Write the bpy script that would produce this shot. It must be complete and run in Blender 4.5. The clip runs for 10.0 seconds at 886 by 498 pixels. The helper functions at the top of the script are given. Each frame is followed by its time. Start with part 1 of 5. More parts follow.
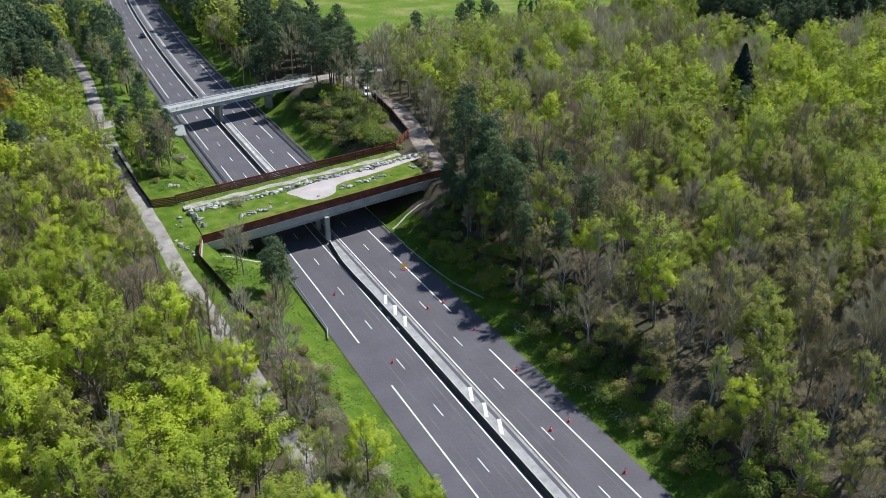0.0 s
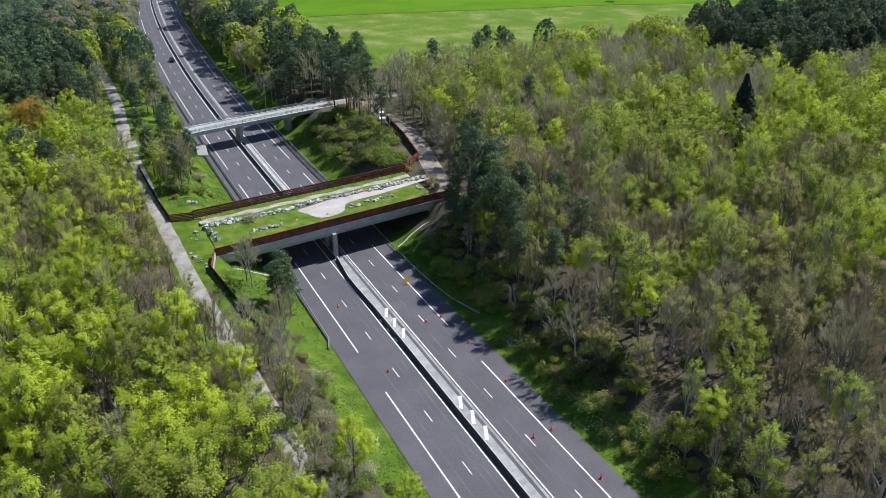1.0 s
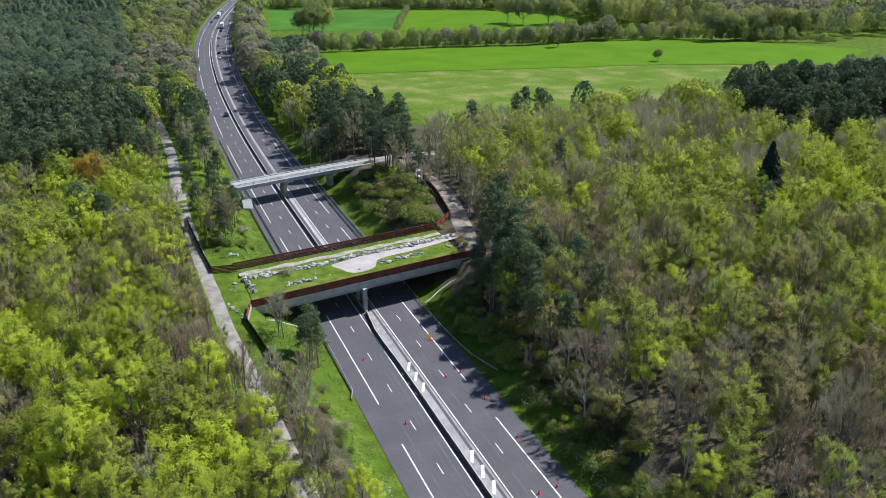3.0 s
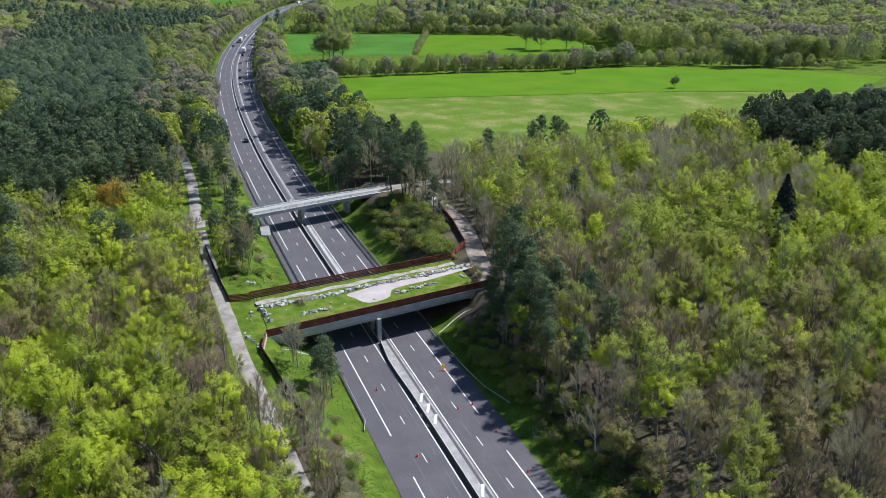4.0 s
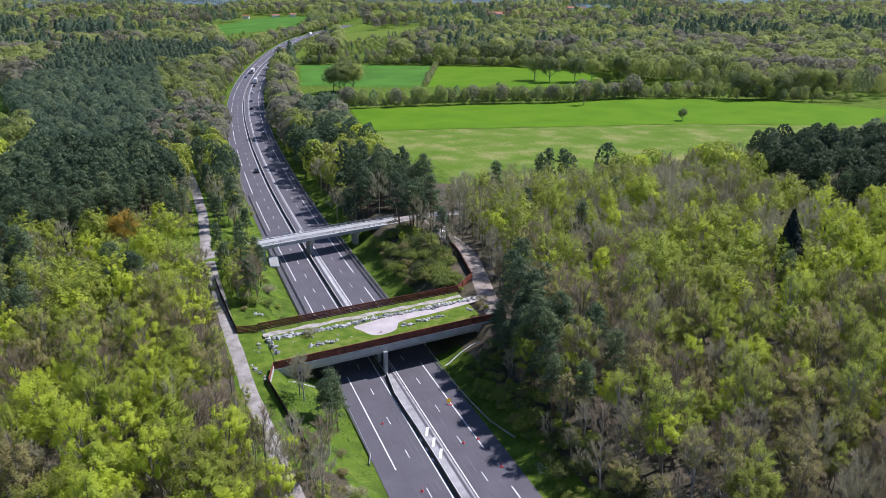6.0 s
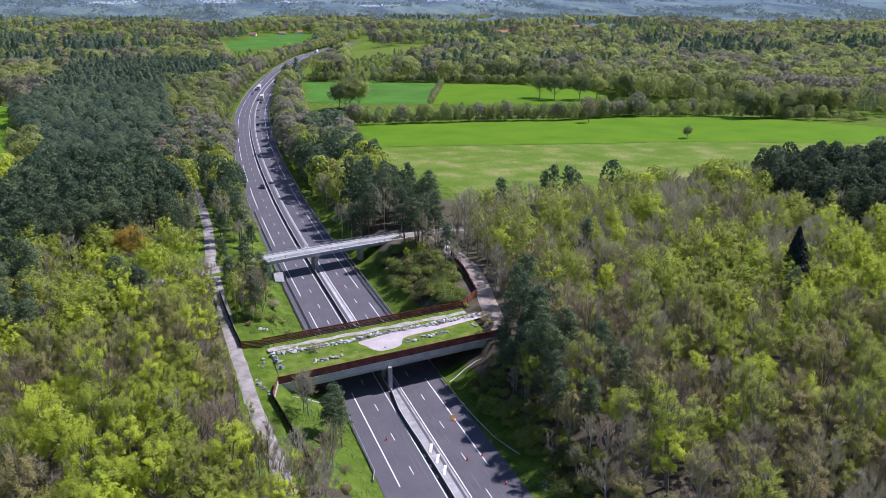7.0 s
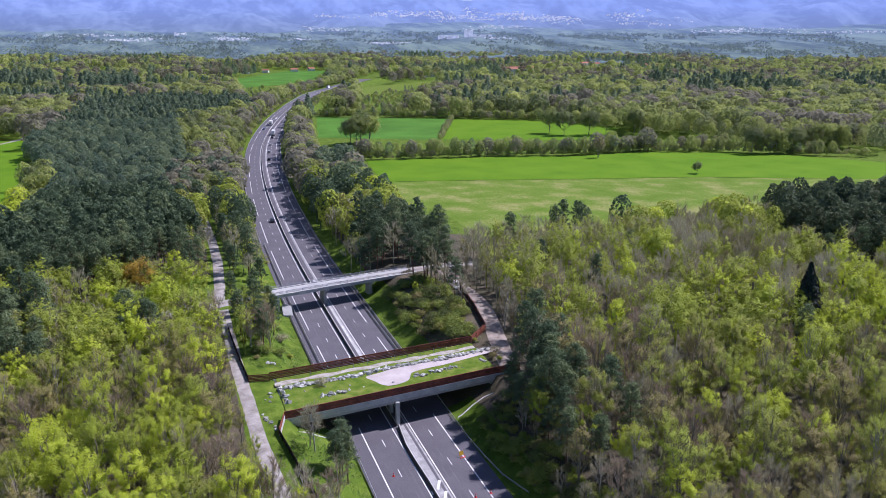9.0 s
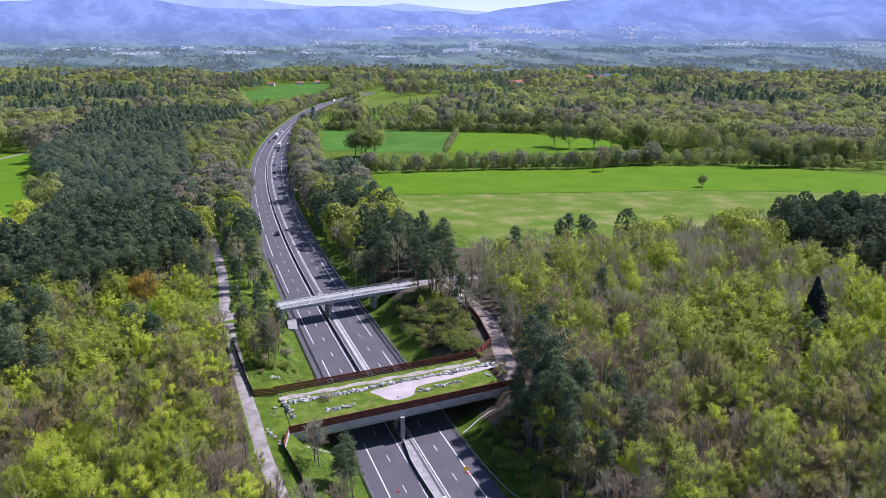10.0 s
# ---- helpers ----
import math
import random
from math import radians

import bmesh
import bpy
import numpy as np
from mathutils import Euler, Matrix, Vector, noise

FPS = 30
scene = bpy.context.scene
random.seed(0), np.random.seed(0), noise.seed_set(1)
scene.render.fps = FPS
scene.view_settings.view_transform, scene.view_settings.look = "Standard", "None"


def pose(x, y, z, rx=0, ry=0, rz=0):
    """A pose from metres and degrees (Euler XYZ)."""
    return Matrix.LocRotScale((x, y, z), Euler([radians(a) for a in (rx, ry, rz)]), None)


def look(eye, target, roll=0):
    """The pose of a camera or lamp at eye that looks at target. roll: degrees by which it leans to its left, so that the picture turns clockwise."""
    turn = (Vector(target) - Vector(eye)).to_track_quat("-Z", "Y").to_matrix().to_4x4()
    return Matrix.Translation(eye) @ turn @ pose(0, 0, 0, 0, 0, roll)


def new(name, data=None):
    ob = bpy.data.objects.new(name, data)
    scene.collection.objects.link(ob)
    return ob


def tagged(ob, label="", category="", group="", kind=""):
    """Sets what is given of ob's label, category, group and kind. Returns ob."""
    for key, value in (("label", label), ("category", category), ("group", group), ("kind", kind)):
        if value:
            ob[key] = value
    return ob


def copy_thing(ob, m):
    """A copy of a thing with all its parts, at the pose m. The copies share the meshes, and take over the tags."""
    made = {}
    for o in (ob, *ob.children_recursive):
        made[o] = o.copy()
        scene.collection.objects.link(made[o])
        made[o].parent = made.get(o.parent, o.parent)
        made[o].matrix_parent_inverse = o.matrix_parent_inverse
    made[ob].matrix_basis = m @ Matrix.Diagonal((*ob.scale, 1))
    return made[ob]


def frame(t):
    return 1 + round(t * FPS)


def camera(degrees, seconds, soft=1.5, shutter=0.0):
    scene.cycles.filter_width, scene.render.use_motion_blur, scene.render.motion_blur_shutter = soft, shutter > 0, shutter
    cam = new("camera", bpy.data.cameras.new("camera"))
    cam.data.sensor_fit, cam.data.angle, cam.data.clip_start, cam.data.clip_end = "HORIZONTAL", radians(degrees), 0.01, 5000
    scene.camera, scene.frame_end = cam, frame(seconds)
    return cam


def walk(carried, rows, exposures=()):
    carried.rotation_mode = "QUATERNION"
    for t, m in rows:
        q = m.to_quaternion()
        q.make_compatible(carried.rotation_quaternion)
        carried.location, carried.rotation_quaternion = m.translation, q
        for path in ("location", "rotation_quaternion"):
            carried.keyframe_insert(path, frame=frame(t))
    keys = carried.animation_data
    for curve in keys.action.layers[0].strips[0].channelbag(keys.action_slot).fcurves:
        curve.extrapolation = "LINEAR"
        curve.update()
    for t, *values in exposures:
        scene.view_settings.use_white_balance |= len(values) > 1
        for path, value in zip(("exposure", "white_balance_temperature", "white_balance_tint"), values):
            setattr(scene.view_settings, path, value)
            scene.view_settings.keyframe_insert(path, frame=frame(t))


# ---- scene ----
cam = camera(57.2, 10.0, soft=0.85)
PATH = [
    (0, (-47.038, -139.484, 74.151), (-46.228, -137.9, 73.237), -0.3),
    (0.5, (-46.238, -144.049, 74.748), (-45.452, -142.438, 73.861), -0.3),
    (1, (-45.523, -147.826, 75.8), (-44.76, -146.189, 74.942), -0.2),
    (1.5, (-44.913, -150.762, 77.083), (-44.169, -149.102, 76.252), -0.2),
    (2, (-44.068, -152.931, 78.349), (-43.349, -151.246, 77.546), -0.2),
    (2.5, (-43.617, -154.429, 79.523), (-42.923, -152.722, 78.747), -0.2),
    (4, (-42.864, -156.532, 83.859), (-42.227, -154.772, 83.155), -0.2),
    (4.5, (-42.761, -156.771, 84.775), (-42.131, -155.0, 84.091), -0.1),
    (5, (-42.75, -157.144, 85.247), (-42.123, -155.366, 84.58), -0.1),
    (5.5, (-42.647, -157.329, 85.425), (-42.021, -155.546, 84.771), -0.1),
    (7, (-42.86, -157.602, 85.202), (-42.242, -155.797, 84.603), 0.1),
    (7.5, (-42.688, -157.463, 85.079), (-42.076, -155.649, 84.501), 0.1),
    (8, (-42.63, -157.392, 84.935), (-42.022, -155.569, 84.381), 0.1),
    (8.5, (-42.542, -157.291, 84.874), (-41.938, -155.461, 84.341), 0.1),
    (9, (-42.49, -157.258, 84.886), (-41.887, -155.422, 84.369), 0.1),
    (9.5, (-42.523, -157.221, 84.936), (-41.923, -155.38, 84.435), 0.1),
    (10, (-42.48, -156.945, 85.195), (-41.886, -155.098, 84.708), 0.1),
]
walk(cam, [(t, look(eye, target, roll)) for t, eye, target, roll in PATH], [(0.0, 0.13, 6050, 6), (2.5, 0.13, 6050, 8), (5.0, 0.14, 5900, 13), (7.5, 0.17, 5750, 26), (10.0, 0.18, 5750, 27)])

# ---- sky, sun, exposure ----
SUN_WAY = Vector((0.6, 0.14, 0.79)).normalized()
world = bpy.data.worlds.new("sky")
scene.world = world
world.use_nodes = True
wn = world.node_tree
sky = wn.nodes.new("ShaderNodeTexSky")
sky.sky_type, sky.sun_disc = "NISHITA", False
sky.sun_elevation = math.asin(SUN_WAY.z)
sky.sun_rotation = math.atan2(SUN_WAY.x, SUN_WAY.y)
sky.altitude, sky.dust_density, sky.air_density = 300, 0.1, 0.9
wn.links.new(sky.outputs[0], wn.nodes["Background"].inputs[0])
wn.nodes["Background"].inputs[1].default_value = 0.105
sun = new("sun", bpy.data.lights.new("sun", "SUN"))
sun.data.energy, sun.data.angle, sun.data.color = 5.6, radians(0.55), (1.0, 0.95, 0.87)
sun.matrix_world = look(SUN_WAY * 500, (0, 0, 0))


# ---- materials ----
def material(name, base, rough=0.85, metal=0.0, dark=None, light=None, size=1.0, fine=8.0, bump=0.0, by_object=0.0, by_island=0.0, spec=0.3, thin=0.0, low=0.45, high=1.0):
    """Two scales of noise between a darker and a lighter tone, with bump; optional variation by object or by piece, and light through leaves."""
    m = bpy.data.materials.new(name)
    m.use_nodes = True
    n, l = m.node_tree.nodes, m.node_tree.links
    p = n["Principled BSDF"]
    p.inputs["Roughness"].default_value, p.inputs["Metallic"].default_value = rough, metal
    p.inputs["Specular IOR Level"].default_value = spec
    geo = n.new("ShaderNodeNewGeometry")
    dark = dark or [c * 0.7 for c in base]
    light = light or [min(c * 1.3, 0.9) for c in base]
    big, small = n.new("ShaderNodeTexNoise"), n.new("ShaderNodeTexNoise")
    big.inputs["Scale"].default_value, big.inputs["Detail"].default_value = 1 / size, 4
    small.inputs["Scale"].default_value, small.inputs["Detail"].default_value = fine / size, 3
    l.new(geo.outputs["Position"], big.inputs["Vector"]), l.new(geo.outputs["Position"], small.inputs["Vector"])
    add = n.new("ShaderNodeMath")
    add.operation = "MULTIPLY_ADD"
    add.inputs[1].default_value = 0.45
    l.new(small.outputs["Fac"], add.inputs[0]), l.new(big.outputs["Fac"], add.inputs[2])
    last = add.outputs[0]
    for amount, node, out in ((by_object, "ShaderNodeObjectInfo", "Random"), (by_island, None, "Random Per Island")):
        if amount:
            src = n.new(node).outputs[out] if node else geo.outputs[out]
            mul = n.new("ShaderNodeMath")
            mul.operation = "MULTIPLY_ADD"
            mul.inputs[1].default_value = amount
            sub = n.new("ShaderNodeMath")
            sub.operation = "SUBTRACT"
            sub.inputs[1].default_value = amount / 2
            l.new(src, mul.inputs[0]), l.new(last, mul.inputs[2]), l.new(mul.outputs[0], sub.inputs[0])
            last = sub.outputs[0]
    if by_object:
        tone, shift = n.new("ShaderNodeAttribute"), n.new("ShaderNodeMath")
        tone.attribute_name, shift.operation = "tone", "MULTIPLY_ADD"
        shift.inputs[1].default_value = by_object
        l.new(tone.outputs["Fac"], shift.inputs[0]), l.new(last, shift.inputs[2])
        last = shift.outputs[0]
    ramp = n.new("ShaderNodeValToRGB")
    e = ramp.color_ramp.elements
    e[0].position, e[0].color = low, (*dark, 1)
    e[1].position, e[1].color = high, (*light, 1)
    mid = e.new((low + high) / 2)
    mid.color = (*base, 1)
    l.new(last, ramp.inputs[0]), l.new(ramp.outputs[0], p.inputs["Base Color"])
    if bump:
        b = n.new("ShaderNodeBump")
        b.inputs["Strength"].default_value, b.inputs["Distance"].default_value = bump, 0.05 * size
        l.new(small.outputs["Fac"], b.inputs["Height"]), l.new(b.outputs[0], p.inputs["Normal"])
    if thin:
        t, mix = n.new("ShaderNodeBsdfTranslucent"), n.new("ShaderNodeMixShader")
        mix.inputs[0].default_value = thin
        l.new(ramp.outputs[0], t.inputs[0])
        l.new(p.outputs[0], mix.inputs[1]), l.new(t.outputs[0], mix.inputs[2]), l.new(mix.outputs[0], n["Material Output"].inputs[0])
    return m


ASPHALT = material("asphalt", (0.096, 0.09, 0.107), 0.8, size=6, fine=14, bump=0.15, dark=(0.08, 0.075, 0.089), light=(0.116, 0.109, 0.127), spec=0.4)
WORN = material("worn asphalt", (0.115, 0.108, 0.122), 0.85, size=5, fine=14, bump=0.1)
PAINT = material("road paint", (0.72, 0.72, 0.72), 0.6, size=2, fine=10, dark=(0.55, 0.55, 0.55), light=(0.8, 0.8, 0.8))
CONCRETE = material("concrete", (0.36, 0.36, 0.36), 0.85, size=2.5, fine=8, bump=0.1, dark=(0.27, 0.27, 0.27), light=(0.43, 0.43, 0.42))
MEDIAN = material("worn pale paving", (0.31, 0.305, 0.315), 0.85, size=2, fine=8, dark=(0.2, 0.195, 0.2), light=(0.43, 0.42, 0.43))
PALE_CONCRETE = material("pale concrete", (0.44, 0.44, 0.44), 0.85, size=2, fine=8, dark=(0.33, 0.33, 0.34), light=(0.54, 0.54, 0.53))
RUST = material("rust-brown timber", (0.2, 0.062, 0.04), 0.8, size=1.5, fine=9, bump=0.2, dark=(0.12, 0.04, 0.028), light=(0.29, 0.095, 0.055), by_object=0.25)
DARK_WOOD = material("dark timber", (0.035, 0.026, 0.022), 0.85, size=1.5, fine=9, bump=0.2)
STEEL = material("galvanised steel", (0.42, 0.43, 0.44), 0.45, 0.8, size=1, fine=5)
STEEL_OR_SHADE = material("weathered steel", (0.1, 0.09, 0.09), 0.6, 0.5, size=1, fine=5)
GRASS = material("grass", (0.088, 0.145, 0.016), 0.9, size=3.5, fine=9, bump=0.8, dark=(0.055, 0.085, 0.014), light=(0.165, 0.215, 0.035), spec=0.05)
MEADOW = material("mown meadow", (0.115, 0.17, 0.022), 0.9, size=2.2, fine=9, bump=0.6, dark=(0.065, 0.125, 0.013), light=(0.195, 0.215, 0.055), low=0.5, high=0.95, spec=0.05)
FLOOR = material("forest floor", (0.07, 0.06, 0.036), 0.95, size=6, fine=16, bump=0.6, dark=(0.035, 0.036, 0.016), light=(0.125, 0.1, 0.07))
FIELD_BRIGHT = material("bright green crop", (0.1, 0.2, 0.01), 0.9, size=25, fine=30, dark=(0.075, 0.165, 0.008), light=(0.12, 0.22, 0.012), spec=0.04)
FIELD_PALE = material("pale grass field", (0.125, 0.19, 0.028), 0.9, size=17, fine=12, bump=0.3, dark=(0.09, 0.16, 0.016), light=(0.25, 0.25, 0.09), low=0.5, high=0.95, spec=0.04)
FIELD_BLUE = material("young cereal", (0.07, 0.17, 0.025), 0.9, size=40, fine=20, spec=0.04)
TRACK = material("pale gravel track", (0.29, 0.265, 0.25), 0.95, size=2.5, fine=8, bump=0.3, dark=(0.15, 0.135, 0.11), light=(0.41, 0.385, 0.365))
PALE_GRAVEL = material("pale stony gravel", (0.36, 0.335, 0.3), 0.95, size=1.8, fine=7, bump=0.4, dark=(0.17, 0.16, 0.11), light=(0.5, 0.47, 0.44))
EARTH_TRACK = material("brownish gravel", (0.27, 0.225, 0.195), 0.95, size=2.5, fine=8, bump=0.4, dark=(0.13, 0.1, 0.075), light=(0.38, 0.335, 0.3))
SAND = material("pinkish gravel", (0.45, 0.4, 0.395), 0.95, size=3, fine=20, bump=0.2, dark=(0.36, 0.315, 0.31), light=(0.53, 0.475, 0.47))
STONE = material("pale boulders", (0.36, 0.36, 0.34), 0.9, size=0.5, fine=6, bump=0.5, dark=(0.15, 0.15, 0.14), light=(0.56, 0.56, 0.53), by_object=0.45)
SHRUB_LEAF = material("shrub leaves", (0.16, 0.22, 0.045), 0.75, size=3, fine=5, by_object=0.8, by_island=0.35, dark=(0.11, 0.13, 0.04), light=(0.27, 0.32, 0.06), thin=0.4)
BARK = material("grey-brown bark", (0.22, 0.195, 0.16), 0.95, size=0.6, fine=8, bump=0.5)
PALE_BARK = material("pale bark", (0.4, 0.37, 0.34), 0.95, size=0.6, fine=8, bump=0.5)
PINE_BARK = material("reddish pine bark", (0.15, 0.085, 0.055), 0.95, size=0.6, fine=8, bump=0.5)
TWIG = material("bare twigs", (0.34, 0.315, 0.19), 0.95, size=5, fine=4, by_object=0.8, dark=(0.25, 0.215, 0.12), light=(0.42, 0.39, 0.27), thin=0.25)
RED_TWIG = material("reddish bare twigs", (0.36, 0.28, 0.19), 0.95, size=5, fine=4, by_object=0.5, dark=(0.26, 0.2, 0.135), light=(0.44, 0.36, 0.26), thin=0.25)
LEAF = material("fresh spring leaves", (0.33, 0.41, 0.04), 0.7, size=6, fine=5, by_object=0.9, by_island=0.12, dark=(0.275, 0.3, 0.05), light=(0.495, 0.57, 0.045), thin=0.45, low=0.42, high=1.02)
BUD = material("opening olive leaves", (0.295, 0.305, 0.068), 0.8, size=6, fine=5, by_object=0.9, by_island=0.14, dark=(0.295, 0.255, 0.105), light=(0.315, 0.375, 0.05), thin=0.36, low=0.42, high=1.02)
# far leaves, needles and twigs painted paler and greyer to stand in for haze
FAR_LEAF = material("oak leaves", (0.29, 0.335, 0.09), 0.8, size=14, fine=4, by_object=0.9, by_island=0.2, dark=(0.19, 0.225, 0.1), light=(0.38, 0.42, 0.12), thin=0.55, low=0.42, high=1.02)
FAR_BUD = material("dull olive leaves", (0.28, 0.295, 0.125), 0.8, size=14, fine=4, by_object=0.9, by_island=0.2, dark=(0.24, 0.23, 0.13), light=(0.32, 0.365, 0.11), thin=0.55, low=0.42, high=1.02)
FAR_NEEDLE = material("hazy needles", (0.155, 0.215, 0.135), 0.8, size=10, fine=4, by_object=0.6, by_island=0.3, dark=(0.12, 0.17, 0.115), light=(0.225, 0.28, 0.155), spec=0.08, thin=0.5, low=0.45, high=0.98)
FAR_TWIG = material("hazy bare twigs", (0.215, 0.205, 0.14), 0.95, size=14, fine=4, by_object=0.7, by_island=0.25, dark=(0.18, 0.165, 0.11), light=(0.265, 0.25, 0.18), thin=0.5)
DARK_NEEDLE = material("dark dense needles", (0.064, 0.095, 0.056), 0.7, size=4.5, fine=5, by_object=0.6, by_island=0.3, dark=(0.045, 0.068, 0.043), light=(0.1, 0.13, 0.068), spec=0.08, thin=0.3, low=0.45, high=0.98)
NEEDLE = material("blue-green needles", (0.13, 0.18, 0.093), 0.7, size=4.5, fine=5, by_object=0.6, by_island=0.35, dark=(0.088, 0.13, 0.073), light=(0.2, 0.245, 0.115), spec=0.08, thin=0.35, low=0.45, high=0.98)
FIR = material("dark fir needles", (0.009, 0.02, 0.014), 0.7, size=3, fine=5, by_island=0.3)
GOLD = material("orange-yellow leaves", (0.42, 0.28, 0.03), 0.7, size=4, fine=5, by_island=0.4, thin=0.3)
TUFT = material("rough grass", (0.1, 0.2, 0.03), 0.8, size=2.5, fine=6, by_island=0.5, dark=(0.06, 0.11, 0.02), light=(0.22, 0.25, 0.08), thin=0.3)
WHITE_WALL = material("white render", (0.75, 0.74, 0.7), 0.8)
ROOF = material("terracotta roof", (0.33, 0.14, 0.09), 0.85, size=2)


# ---- building helpers ----
def mesh(name, verts, faces, *mats, smooth=False):
    me = bpy.data.meshes.new(name)
    me.from_pydata([tuple(v) for v in verts] if not isinstance(verts, np.ndarray) else verts.tolist(), [], faces if isinstance(faces, list) else faces.tolist())
    for m in mats:
        me.materials.append(m)
    if smooth:
        me.polygons.foreach_set("use_smooth", [True] * len(me.polygons))
    me.update()
    return me


def thing(name, label, category, group="", kind="", at=None):
    ob = tagged(new(name), label, category, group, kind)
    ob.empty_display_size = 0.5
    if at is not None:
        ob.matrix_basis = at
    return ob


def part(name, me, parent, label="", at=None):
    ob = new(name, me)
    ob.parent = parent
    if at is not None:
        ob.matrix_basis = at
    return tagged(ob, label)


class Shape:
    """Collects boxes, tubes and sweeps into one mesh."""

    def __init__(self):
        self.v, self.f = [], []

    def add(self, verts, faces):
        k = len(self.v)
        self.v += [tuple(v) for v in verts]
        self.f += [tuple(i + k for i in f) for f in faces]
        return self

    def box(self, x0, x1, y0, y1, z0, z1, m=None):
        vs = [Vector((x, y, z)) for z in (z0, z1) for x, y in ((x0, y0), (x1, y0), (x1, y1), (x0, y1))]
        if m:
            vs = [m @ v for v in vs]
        return self.add(vs, [(3, 2, 1, 0), (4, 5, 6, 7), (0, 1, 5, 4), (1, 2, 6, 5), (2, 3, 7, 6), (3, 0, 4, 7)])

    def tube(self, points, radii, sides=6):
        points = [Vector(p) for p in points]
        rings = []
        for i, p in enumerate(points):
            way = (points[min(i + 1, len(points) - 1)] - points[max(i - 1, 0)]).normalized()
            side = way.orthogonal().normalized()
            up = way.cross(side)
            rings.append([p + radii[i] * (math.cos(a) * side + math.sin(a) * up) for a in [2 * math.pi * j / sides for j in range(sides)]])
        faces = [(i * sides + j, i * sides + (j + 1) % sides, (i + 1) * sides + (j + 1) % sides, (i + 1) * sides + j) for i in range(len(points) - 1) for j in range(sides)]
        faces.append(tuple(range((len(points) - 1) * sides, len(points) * sides)))
        return self.add([v for r in rings for v in r], faces)

    def sweep(self, path, profile):
        """path: (x, y, z) points; profile: closed (sideways, up) outline, sideways to the right of the way."""
        n = len(profile)
        verts = []
        for i, p in enumerate(path):
            a, b = Vector(path[max(i - 1, 0)]), Vector(path[min(i + 1, len(path) - 1)])
            w = (b - a)
            w.z = 0
            w.normalize()
            right = Vector((w.y, -w.x, 0))
            verts += [Vector(p) + right * s + Vector((0, 0, u)) for s, u in profile]
        faces = [(i * n + j, i * n + (j + 1) % n, (i + 1) * n + (j + 1) % n, (i + 1) * n + j) for i in range(len(path) - 1) for j in range(n)]
        faces += [tuple(range(n))[::-1], tuple(range((len(path) - 1) * n, len(path) * n))]
        return self.add(verts, faces)

    def mesh(self, name, *mats, smooth=False):
        return mesh(name, self.v, self.f, *mats, smooth=smooth)


def ramp(a, b, v):
    t = min(max((v - a) / (b - a), 0), 1)
    return t * t * (3 - 2 * t)


# ---- the lie of the land ----
BEND = [(-400, 0), (0, 0), (30, -0.2), (60, -0.6), (98, -1.1), (125, -1.3), (160, -1.2), (190, -0.8), (220, 0.2), (266, 1.8), (297, 3.7), (350, 7.4), (412, 13.5), (469, 21), (538, 32.8), (605, 46.1), (688, 65.3), (793, 92), (855, 110.3), (935, 134), (989, 156.4), (1072, 192.3), (1300, 300), (1700, 480)]
RISE = [(-400, 4.4), (0, 0), (60, -0.35), (110, 0), (173, 0.6), (381, 2.2), (690, 3.6), (1200, 5), (1700, 5)]


PETAL = material("white blossom", (0.62, 0.64, 0.58), 0.8, size=1)
ys_fine = np.arange(-400, 1701, 5.0)
cx_fine = np.interp(ys_fine, [b[0] for b in BEND], [b[1] for b in BEND])
cx_fine = np.convolve(np.pad(cx_fine, 6, mode="reflect", reflect_type="odd"), np.ones(13) / 13, "valid")
cz_fine = np.interp(ys_fine, [b[0] for b in RISE], [b[1] for b in RISE])
cz_fine = np.convolve(np.pad(cz_fine, 5, mode="reflect", reflect_type="odd"), np.ones(11) / 11, "valid")


def centre(y):
    """The motorway's middle line, as x over y."""
    return float(np.interp(y, ys_fine, cx_fine))


def road_z(y):
    return float(np.interp(y, ys_fine, cz_fine))


def road_tilt(y):
    return math.degrees(math.atan2(road_z(y) - road_z(y - 3), 3))


def bank(x, y):
    """Height of the land beside the motorway."""
    h = (7.0 - 0.9 * ramp(55, 78, y)) * (1 - ramp(112, 240, y))
    h *= 1 - ramp(75, 140, y) * ramp(48, 80, x)
    return h + road_z(y) * (1 - ramp(14, 34, abs(x - centre(y)))) * ramp(100, 300, y)


def ground_z(x, y):
    d = abs(x - centre(y))
    h = bank(x, y)
    z0 = road_z(y) - 0.08
    if d < 12.6:
        return z0
    reach = 12.0 if x < centre(y) else 14.0
    if abs(x) < 24.4 and -2.5 + 0.165 * x < y < 29 + 0.145 * x:
        h = min(h, 4.7)
    wob = 0.5 * noise.noise(Vector((x * 0.06, y * 0.06, 0))) * ramp(16, 30, d) * (1 - ramp(110, 140, y))
    return z0 + (h - z0) * ramp(12.6, 12.6 + reach, d) + wob


def inside(x, y, poly):
    hit = False
    for (x0, y0), (x1, y1) in zip(poly, poly[1:] + poly[:1]):
        if (y0 > y) != (y1 > y) and x < (x1 - x0) * (y - y0) / (y1 - y0) + x0:
            hit = not hit
    return hit


